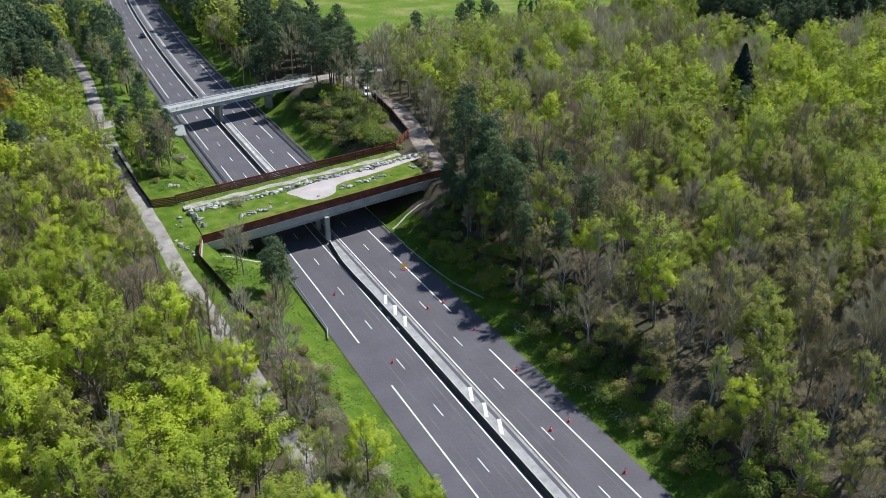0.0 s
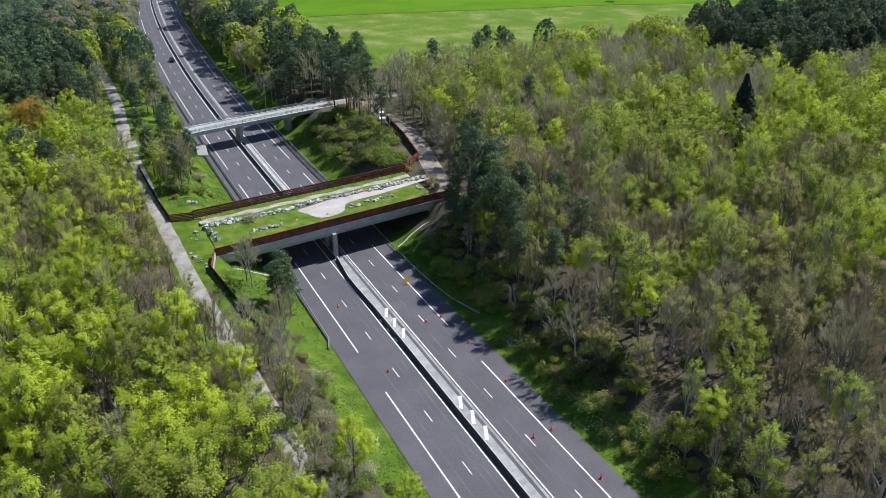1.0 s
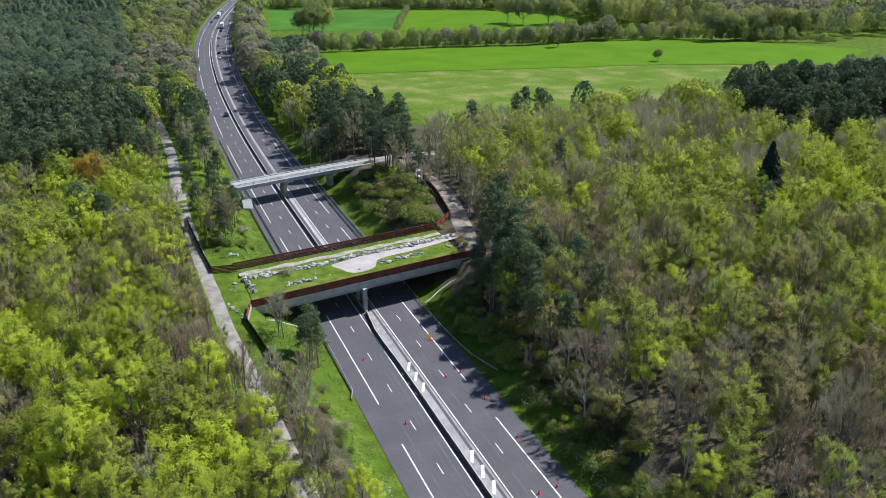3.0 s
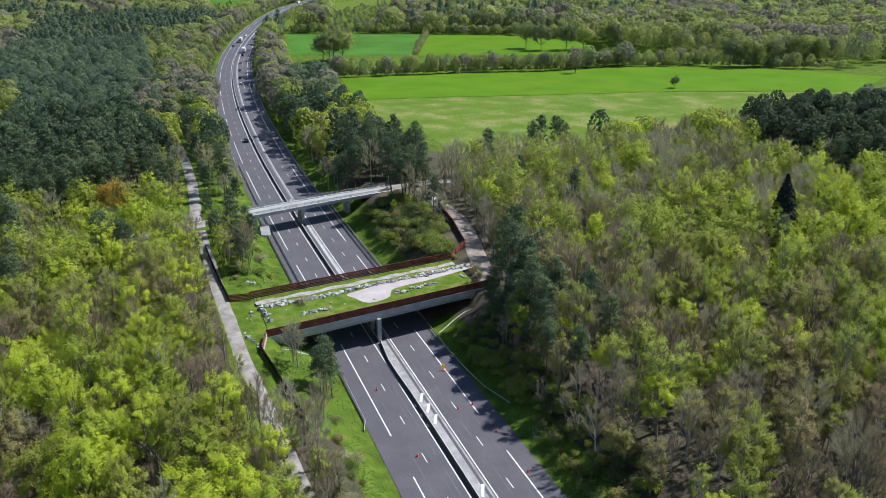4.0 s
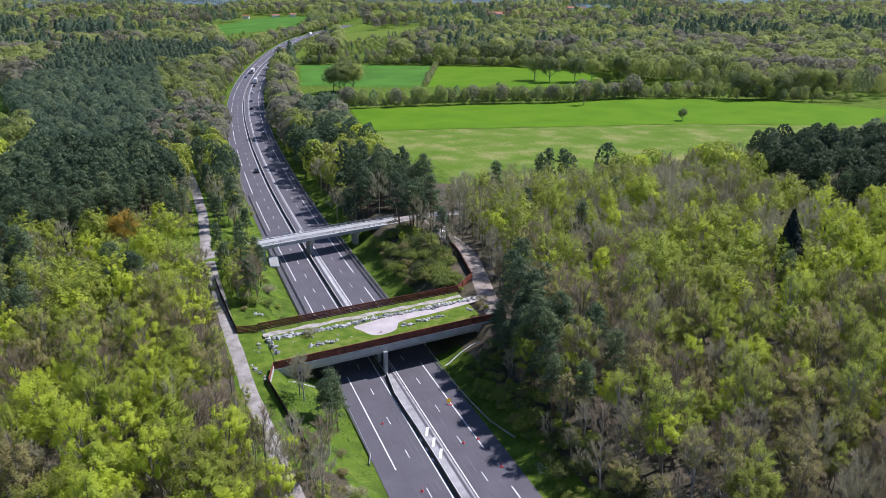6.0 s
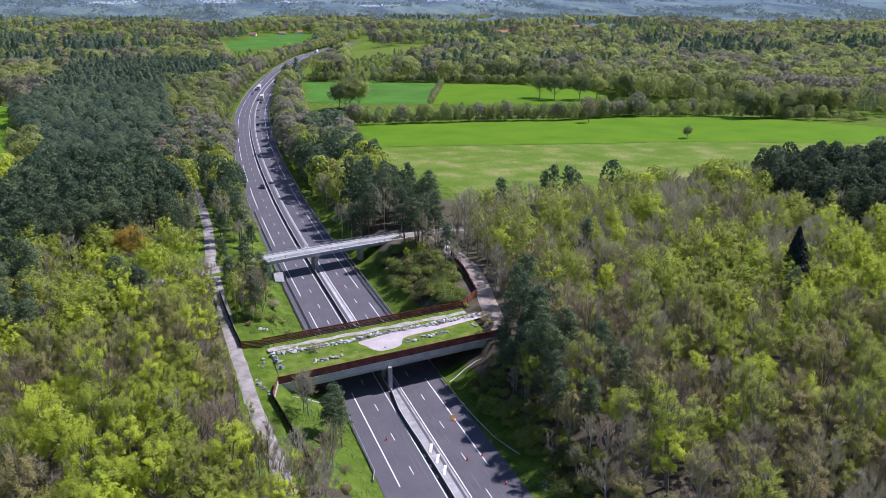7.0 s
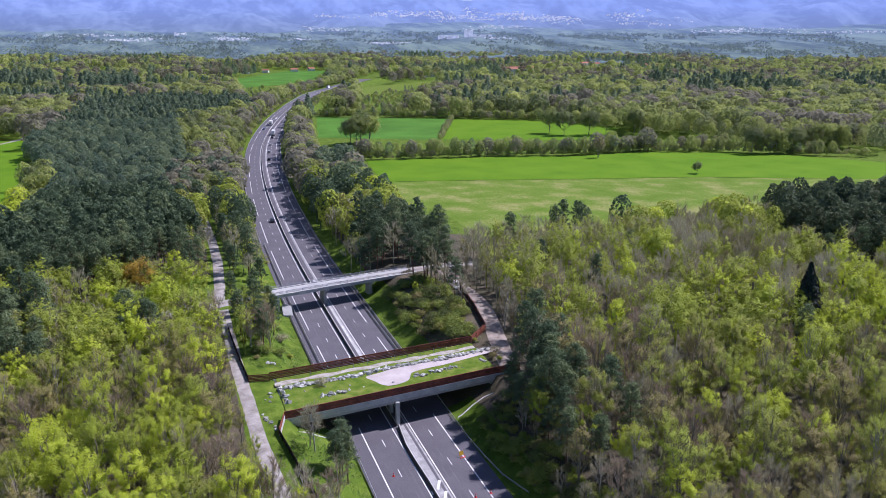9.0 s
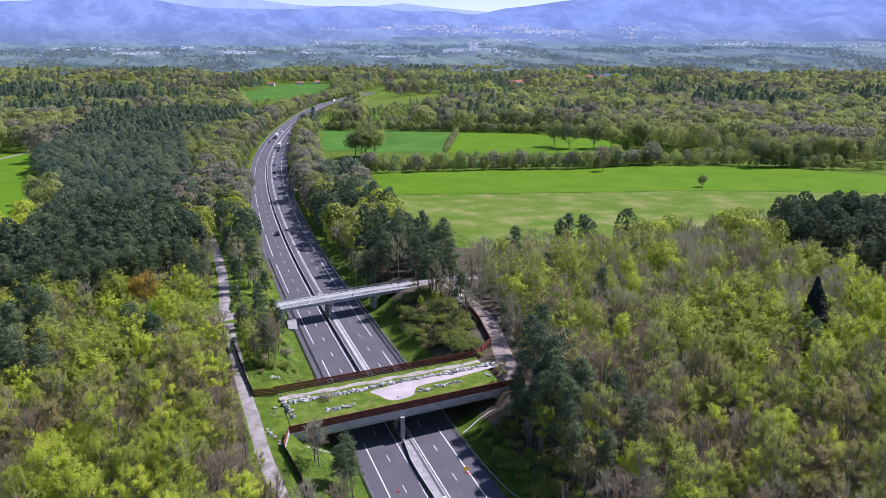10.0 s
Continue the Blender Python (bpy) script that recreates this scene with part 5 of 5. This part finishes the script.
middle = [distant_crown(200 + i, 13 + i, 3.4 + 0.35 * i, 420) for i in range(6)]
distant = [distant_crown(220 + i, 15 + i, 4.6 + 0.45 * i, 170) for i in range(6)]
middle_pine = [distant_crown(240 + i, 15 + i, 3.2 + 0.25 * i, 300, 0.3, 0.3, 0.9) for i in range(6)]
distant_pine = [distant_crown(260 + i, 18 + i, 4.0 + 0.25 * i, 140, 0.1, 0.7) for i in range(6)]


def wood_stuff(name, kind, places, leafmat, label, seed):
    """Trees of a kind, with fewer and larger leaf clumps at growing distance from the camera, joined into one mesh."""
    rng = np.random.default_rng(seed)
    vs, fs, tones, k = [], [], [], 0
    for x, y, s, turn, tall, v in places:
        wood, wood_faces, leaves = crowns[kind][v % len(crowns[kind])]
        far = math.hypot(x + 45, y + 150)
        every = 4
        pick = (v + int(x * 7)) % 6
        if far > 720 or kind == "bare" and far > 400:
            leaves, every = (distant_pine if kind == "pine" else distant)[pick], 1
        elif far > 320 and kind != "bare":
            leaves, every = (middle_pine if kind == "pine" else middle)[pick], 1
        q = leaves.reshape(-1, 3, 3)[rng.integers(every)::every]
        mid_q = q.mean(1, keepdims=True)
        q = (mid_q + (q - mid_q) * every ** 0.5).reshape(-1, 3)
        rings = 3 if kind == "pine" else 4
        stem = 6 * rings if far < 480 else 0
        q = np.concatenate([wood[:stem], q])
        c, sn = math.cos(radians(turn)), math.sin(radians(turn))
        q = q @ np.array([[c, sn, 0], [-sn, c, 0], [0, 0, tall]]) * s + np.array([x, y, ground_z(x, y) - 0.05])
        n = len(q)
        fs += (np.arange(stem, n).reshape(-1, 3) + k).tolist()
        if stem:
            fs += (np.array(wood_faces[:6 * (rings - 1)]) + k).tolist()
        vs.append(q)
        tones.append(np.full(n, rng.uniform(-0.5, 0.5)))
        k += n
    me = mesh(name, np.concatenate(vs), fs, leafmat)
    me.attributes.new("tone", "FLOAT", "POINT").data.foreach_set("value", np.concatenate(tones))
    return tagged(new(name, me), label, "woodland", kind="stuff")


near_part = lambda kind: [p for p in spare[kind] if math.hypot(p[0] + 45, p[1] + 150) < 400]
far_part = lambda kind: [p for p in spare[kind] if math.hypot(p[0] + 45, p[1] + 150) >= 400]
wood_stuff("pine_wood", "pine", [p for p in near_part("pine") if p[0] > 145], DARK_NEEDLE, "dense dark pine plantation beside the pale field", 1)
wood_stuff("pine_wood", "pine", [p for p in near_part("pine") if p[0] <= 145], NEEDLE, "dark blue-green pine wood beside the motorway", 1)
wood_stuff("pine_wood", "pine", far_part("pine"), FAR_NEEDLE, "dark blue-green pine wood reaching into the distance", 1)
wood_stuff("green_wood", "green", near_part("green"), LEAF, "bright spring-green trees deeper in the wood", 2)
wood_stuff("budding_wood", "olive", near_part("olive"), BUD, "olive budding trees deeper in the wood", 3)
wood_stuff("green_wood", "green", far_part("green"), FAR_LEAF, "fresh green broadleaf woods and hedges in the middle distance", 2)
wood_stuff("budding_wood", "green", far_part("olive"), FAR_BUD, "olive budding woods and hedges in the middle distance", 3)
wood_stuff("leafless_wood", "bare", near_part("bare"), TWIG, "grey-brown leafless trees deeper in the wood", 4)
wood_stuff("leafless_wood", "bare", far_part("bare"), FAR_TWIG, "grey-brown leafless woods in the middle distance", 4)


def far_canopy(name, places, leafmat, label, shapes, seed):
    """Crowns more than a kilometre away, joined."""
    rng = np.random.default_rng(seed)
    vs = []
    for x, y, s in places:
        a = rng.uniform(0, 6.28)
        q = shapes[rng.integers(6)].reshape(-1, 3, 3)[::2].reshape(-1, 3)
        q = q.reshape(-1, 3, 3)
        q = (q.mean(1, keepdims=True) * -0.4 + q * 1.4).reshape(-1, 3)
        vs.append(q @ np.array([[math.cos(a), math.sin(a), 0], [-math.sin(a), math.cos(a), 0], [0, 0, 1]]) * s + np.array([x, y, 0]))
    n = [len(v) for v in vs]
    me = mesh(name, np.concatenate(vs), np.arange(sum(n)).reshape(-1, 3), leafmat)
    me.attributes.new("tone", "FLOAT", "POINT").data.foreach_set("value", np.repeat(rng.uniform(-0.5, 0.5, len(n)), n))
    return tagged(new(name, me), label, "woodland", kind="stuff")


far_canopy("hedge", hedge_feet, FAR_BUD, "loose olive hedges round the fields", distant, 8)
tones = {"green": [], "olive": [], "pine": [], "bare": []}
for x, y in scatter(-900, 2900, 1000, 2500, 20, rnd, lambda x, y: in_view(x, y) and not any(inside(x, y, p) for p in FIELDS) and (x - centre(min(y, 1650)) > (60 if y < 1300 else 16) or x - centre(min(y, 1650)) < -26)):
    if noise.noise(Vector((x * 0.0045, y * 0.0035, 12))) > (0.28 if y < 1500 else 0.05) and abs(x - centre(min(y, 1650))) > 90:
        continue
    k = noise.noise(Vector((x * 0.006, y * 0.006, 2))) + rnd.uniform(-0.4, 0.4)
    tones["pine" if noise.noise(Vector((x * 0.005, y * 0.005, 31))) + rnd.uniform(-0.2, 0.2) > 0.27 else "green" if k > 0.15 else "olive" if k > -0.15 else "bare"].append((x, y, rnd.uniform(0.85, 1.4) * (0.33 if blocks_view(x, y) else 1)))
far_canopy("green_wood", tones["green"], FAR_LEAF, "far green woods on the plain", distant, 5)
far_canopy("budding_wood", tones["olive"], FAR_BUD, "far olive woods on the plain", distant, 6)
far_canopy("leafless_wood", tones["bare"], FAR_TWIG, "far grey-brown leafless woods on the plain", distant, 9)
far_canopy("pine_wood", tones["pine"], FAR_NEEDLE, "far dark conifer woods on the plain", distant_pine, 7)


# ---- far houses ----
def house(x, y, turn, long, wide, high, label):
    ob = thing("house", label, "house", "far houses", at=pose(x, y, ground_z(x, y), 0, 0, turn))
    part("wall", Shape().box(-long / 2, long / 2, -wide / 2, wide / 2, -0.5, high).mesh("wall", WHITE_WALL), ob)
    e, r = 0.5, wide * 0.32
    a, b = long / 2 + e, wide / 2 + e
    part("roof", Shape().add([(-a, -b, high), (a, -b, high), (a, b, high), (-a, b, high), (-a, 0, high + r), (a, 0, high + r)], [(0, 1, 5, 4), (2, 3, 4, 5), (1, 2, 5), (3, 0, 4), (3, 2, 1, 0)]).mesh("roof", ROOF), ob)
    pane = Shape().box(-0.7, 0.7, -0.06, 0.06, 0, 1.4).mesh("window", GLASS)
    for i in range(int(long / 4)):
        for z in ([1.0, 3.8] if high > 5 else [1.0]):
            part("window", pane, ob, "", pose(-long / 2 + 2 + i * 4, -wide / 2 - 0.02, z))


for row in HOUSES:
    house(*row, "far white-walled house with terracotta roof")

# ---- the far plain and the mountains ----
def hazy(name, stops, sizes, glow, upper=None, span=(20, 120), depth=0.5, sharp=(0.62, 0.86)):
    """Distance with haze painted in as emission: woods and fields in patches, bluer towards the upper slopes."""
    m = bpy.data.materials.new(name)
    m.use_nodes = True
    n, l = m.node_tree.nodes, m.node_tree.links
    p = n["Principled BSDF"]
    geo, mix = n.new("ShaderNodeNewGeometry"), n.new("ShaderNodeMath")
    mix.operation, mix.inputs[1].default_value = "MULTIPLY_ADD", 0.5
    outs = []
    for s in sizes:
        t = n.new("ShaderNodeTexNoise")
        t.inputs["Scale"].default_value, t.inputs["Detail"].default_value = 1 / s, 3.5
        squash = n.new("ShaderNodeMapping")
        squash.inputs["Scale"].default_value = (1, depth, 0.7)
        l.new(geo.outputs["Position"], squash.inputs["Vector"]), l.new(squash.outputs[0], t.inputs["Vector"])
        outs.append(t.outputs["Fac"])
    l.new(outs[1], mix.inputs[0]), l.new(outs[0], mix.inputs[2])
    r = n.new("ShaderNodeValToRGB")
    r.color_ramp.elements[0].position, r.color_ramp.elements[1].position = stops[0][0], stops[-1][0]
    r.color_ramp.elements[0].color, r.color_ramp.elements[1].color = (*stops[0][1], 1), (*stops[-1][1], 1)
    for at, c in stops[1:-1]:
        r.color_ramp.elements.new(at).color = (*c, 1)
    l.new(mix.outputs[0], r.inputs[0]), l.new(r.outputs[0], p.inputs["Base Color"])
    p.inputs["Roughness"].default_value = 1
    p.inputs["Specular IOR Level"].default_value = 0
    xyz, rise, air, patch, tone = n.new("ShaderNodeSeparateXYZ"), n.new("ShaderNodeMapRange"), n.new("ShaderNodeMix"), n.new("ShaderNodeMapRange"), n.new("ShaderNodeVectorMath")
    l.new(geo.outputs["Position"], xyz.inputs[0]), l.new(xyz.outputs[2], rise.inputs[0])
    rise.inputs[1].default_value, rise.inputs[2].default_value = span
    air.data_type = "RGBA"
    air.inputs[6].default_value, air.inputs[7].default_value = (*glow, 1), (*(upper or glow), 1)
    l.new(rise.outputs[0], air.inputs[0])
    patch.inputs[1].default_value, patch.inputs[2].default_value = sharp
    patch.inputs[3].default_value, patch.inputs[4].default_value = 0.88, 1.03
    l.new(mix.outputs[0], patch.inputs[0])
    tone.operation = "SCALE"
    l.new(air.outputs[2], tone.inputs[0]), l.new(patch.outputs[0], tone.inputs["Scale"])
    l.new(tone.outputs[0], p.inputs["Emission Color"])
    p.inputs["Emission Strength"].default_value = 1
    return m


# emission paints the air's haze into plain, hills and peaks
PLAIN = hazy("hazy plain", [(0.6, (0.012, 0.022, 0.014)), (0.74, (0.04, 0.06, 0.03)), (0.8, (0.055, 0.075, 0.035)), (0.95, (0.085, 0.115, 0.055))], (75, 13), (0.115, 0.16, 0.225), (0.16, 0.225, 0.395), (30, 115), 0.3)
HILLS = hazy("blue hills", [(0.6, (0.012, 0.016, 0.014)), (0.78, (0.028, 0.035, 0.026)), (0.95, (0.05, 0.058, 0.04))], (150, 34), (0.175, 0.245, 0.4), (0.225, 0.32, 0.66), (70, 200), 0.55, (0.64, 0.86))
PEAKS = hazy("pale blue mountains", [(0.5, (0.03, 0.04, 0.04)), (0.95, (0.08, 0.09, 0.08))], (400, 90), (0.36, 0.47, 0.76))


# emission brightens the walls' unlit sides and stands in for haze; no lamps
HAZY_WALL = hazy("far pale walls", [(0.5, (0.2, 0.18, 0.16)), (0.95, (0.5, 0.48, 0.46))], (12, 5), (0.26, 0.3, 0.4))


def ridge(name, mat, label, near, far, profile, foot, rough, seed, steps=14):
    """Relief that climbs from a foot line to a skyline given as height over bearing from the camera."""
    bearings = np.linspace(-24, 60, 169)
    vs, fs = [], []
    for b in bearings:
        top = float(np.interp(b, [p[0] for p in profile], [p[1] for p in profile]))
        for k in range(steps + 1):
            f = k / steps
            dist = near + (far - near) * f
            x, y = -42 + dist * math.sin(radians(b)), -157 + dist * math.cos(radians(b))
            bumps = noise.fractal(Vector((x * 0.0023, y * 0.0023, seed)), 1.0, 2.0, 5)
            z = foot + (top - foot) * f ** 1.25 + rough * bumps * math.sin(math.pi * f) + 6 * bumps * f
            vs.append((x, y, z))
    m = steps + 1
    for i in range(len(bearings) - 1):
        fs += [(i * m + k, (i + 1) * m + k, (i + 1) * m + k + 1, i * m + k + 1) for k in range(steps)]
    return tagged(new(name, mesh(name, vs, fs, mat, smooth=True)), label, "landscape", kind="structure")


def skyline(dist, pts):
    """Bearing and height for a skyline fitted to the camera's view, given as degrees right of north and degrees above
    the level.
    """
    return [(b, 85 + dist * math.tan(radians(e))) for b, e in pts]


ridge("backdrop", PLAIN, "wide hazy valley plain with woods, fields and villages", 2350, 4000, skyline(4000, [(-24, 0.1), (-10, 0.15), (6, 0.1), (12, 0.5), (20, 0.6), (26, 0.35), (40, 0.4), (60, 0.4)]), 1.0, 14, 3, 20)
ridge("backdrop", HILLS, "wooded mountain slopes beyond the valley, blue with painted haze", 3700, 4550, skyline(4550, [(-24, 2.2), (-10.5, 2.45), (-7, 2.6), (-4, 3.0), (-2.6, 3.05), (0, 2.6), (2, 2.35), (5, 2.3), (8.5, 2.3), (11, 2.55), (13, 2.5), (15, 2.2), (18, 2.2), (19.8, 2.0), (22.2, 2.5), (23.4, 2.55), (26, 2.85), (29, 3.05), (33, 3.1), (40, 3.0), (46, 2.95), (60, 2.8)]), 60, 80, 9, 30)
ridge("backdrop", PEAKS, "mountain ridge on the skyline, pale blue with painted haze", 4600, 4850, skyline(4850, [(-24, 2.3), (-3, 2.6), (0, 2.9), (3, 3.05), (5, 2.9), (8, 2.6), (12, 2.4), (15, 2.75), (17, 2.5), (22, 2.1), (30, 2.0), (60, 2.0)]), 120, 10, 15, 6)


def plain_trees(name, mat, label, n, seed):
    """Hedges and copses on the far plain as loose clumps standing on it."""
    rng = np.random.default_rng(seed)
    c = []
    while len(c) < n:
        b, d = rng.uniform(-16, 50), rng.uniform(2380, 3600)
        x, y = -42 + d * math.sin(radians(b)), -157 + d * math.cos(radians(b))
        if noise.noise(Vector((x * 0.006, y * 0.003, 5))) + rng.uniform(-0.25, 0.25) < 0.1:
            continue
        place = backdrop_tree.ray_cast(Vector((x, y, 900)), Vector((0, 0, -1)))[0]
        if place is not None:
            c.append((x, y, place.z))
    c = np.repeat(np.array(c), 7, 0)
    d = unit(rng, len(c))
    d[:, 2] = np.abs(d[:, 2])
    c = c + d * np.array([9, 9, 8])
    return tagged(new(name, mesh(name, *leaves_at(c, d, rng.uniform(2.5, 5, len(c)), rng), mat)), label, "woodland", kind="stuff")


def village(name, bearing, rise, wide, deep, n, seed, label):
    """Small pale houses with roofs on the slopes, joined."""
    rng = random.Random(seed)
    walls = Shape()
    knots = [(rng.gauss(0, wide * 0.7), rng.gauss(0, deep * 0.8)) for _ in range(12)]
    for _ in range(n):
        kb, kr = knots[rng.randrange(12)]
        b, e = radians(bearing + kb + rng.gauss(0, wide * 0.3)), radians(rise + kr + rng.gauss(0, deep * 0.3))
        hit = backdrop_tree.ray_cast(Vector((-42, -157, 85)), Vector((math.sin(b) * math.cos(e), math.cos(b) * math.cos(e), math.sin(e))))[0]
        if hit is None:
            continue
        w, h, g = rng.uniform(1.6, 4.0), rng.uniform(1.0, 2.4), rng.uniform(1.4, 2.6)
        m = pose(hit.x, hit.y, hit.z, 0, 0, rng.uniform(0, 180))
        walls.add([m @ Vector(v) for v in ((-w, -g, -4), (w, -g, -4), (w, g, -4), (-w, g, -4), (-w, -g, h), (w, -g, h), (w, g, h), (-w, g, h), (-w, 0, h + 1.8), (w, 0, h + 1.8))], [(0, 1, 5, 4), (1, 2, 6, 9, 5), (2, 3, 7, 6), (3, 0, 4, 8, 7), (4, 5, 9, 8), (6, 7, 8, 9)])
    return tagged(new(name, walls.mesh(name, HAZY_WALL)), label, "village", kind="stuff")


from mathutils.bvhtree import BVHTree
all_v, all_f = [], []
for ob in [o for o in scene.objects if o.name.startswith("backdrop")]:
    k = len(all_v)
    all_v += [v.co.copy() for v in ob.data.vertices]
    all_f += [tuple(i + k for i in p.vertices) for p in ob.data.polygons]
backdrop_tree = BVHTree.FromPolygons(all_v, all_f)
for i, row in enumerate(((-5.4, -0.3, 1.3, 0.06, 60), (-2.2, -0.55, 1.2, 0.07, 70), (0.8, -0.2, 0.8, 0.06, 25), (4.35, -0.5, 1.0, 0.07, 80), (14.2, -0.8, 1.0, 0.05, 70), (9.2, 0.14, 0.9, 0.1, 40), (11, 0.07, 0.8, 0.08, 30), (11, 0.95, 1.2, 0.1, 40), (13.8, 1.1, 1.2, 0.12, 60), (16.5, 1.15, 1.2, 0.15, 90), (19, 1.0, 1.5, 0.2, 160), (22, 0.9, 1.8, 0.22, 220), (25.5, 0.85, 1.5, 0.2, 150), (30.5, 1.05, 0.9, 0.15, 70), (31.6, 0.55, 1.2, 0.15, 60), (38, 0.1, 2.2, 0.08, 70), (36.6, 0.03, 1, 0.05, 40), (43.6, 0, 2, 0.06, 50), (22, 0.3, 1.5, 0.1, 60), (21.5, -0.45, 0.8, 0.03, 30), (8.4, -0.55, 0.6, 0.04, 25))):
    village("village", *row, 40 + i, "scattered pale houses of a far village")
# copses carry painted haze as emission too
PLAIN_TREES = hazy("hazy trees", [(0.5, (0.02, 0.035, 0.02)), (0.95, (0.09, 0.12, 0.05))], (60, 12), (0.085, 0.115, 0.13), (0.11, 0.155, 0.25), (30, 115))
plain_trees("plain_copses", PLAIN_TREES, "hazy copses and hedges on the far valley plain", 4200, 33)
fx, fy = -42 + 3300 * math.sin(radians(19.9)), -157 + 3300 * math.cos(radians(19.9))
fz = backdrop_tree.ray_cast(Vector((fx, fy, 900)), Vector((0, 0, -1)))[0].z
factory = thing("factory", "large white industrial block on the far plain", "building", at=pose(fx, fy, fz, 0, 0, -20))
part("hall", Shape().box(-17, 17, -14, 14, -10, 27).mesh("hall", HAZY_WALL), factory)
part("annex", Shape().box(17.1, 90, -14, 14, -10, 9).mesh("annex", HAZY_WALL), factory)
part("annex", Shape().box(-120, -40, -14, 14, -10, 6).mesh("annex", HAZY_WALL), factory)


# ---- rough grass on the verges ----
def tufts(name, areas, n, seed):
    rng = np.random.default_rng(seed)
    pts = []
    for x0, x1, y0, y1 in areas:
        k = int(n * abs(x1 - x0) * (y1 - y0) / sum(abs(b - a) * (d - c) for a, b, c, d in areas))
        for x, y in zip(rng.uniform(x0, x1, k), rng.uniform(y0, y1, k)):
            if noise.noise(Vector((x * 0.25, y * 0.25, 3))) > -0.15:
                pts.append((x, y, ground_z(x, y) + 0.08))
    c = np.array(pts)
    up = np.tile(np.array([[0.3, 0, 0.8]]), (len(c), 1))
    return tagged(new(name, mesh(name, *leaves_at(c, up, rng.uniform(0.06, 0.2, len(c)), rng), TUFT)), "rough tufted grass and weeds on the motorway banks", "grass", kind="stuff")


blossom = [(15.4, -62), (15.8, -66), (15.2, -70), (16.3, -64), (16, -72), (15.5, -45), (-15.5, -60)]
rng_b = np.random.default_rng(3)
c = np.array([(x, y, ground_z(x, y) + rng_b.uniform(0.3, 0.8)) for bx, by in blossom for x, y in zip(rng_b.normal(bx, 0.7, 60), rng_b.normal(by, 1.3, 60))])
tagged(new("blossom", mesh("blossom", *leaves_at(c, np.tile([[0, 0, 1.0]], (len(c), 1)), rng_b.uniform(0.07, 0.15, len(c)), rng_b), PETAL)), "white flowers scattered over the verge", "flowers", kind="stuff")
tufts("grass_tufts", [(-26, -12.8, -95, 2), (12.8, 18, -110, 0), (-30, -13, 27, 80), (13, 30, 27, 88)], 42000, 21)
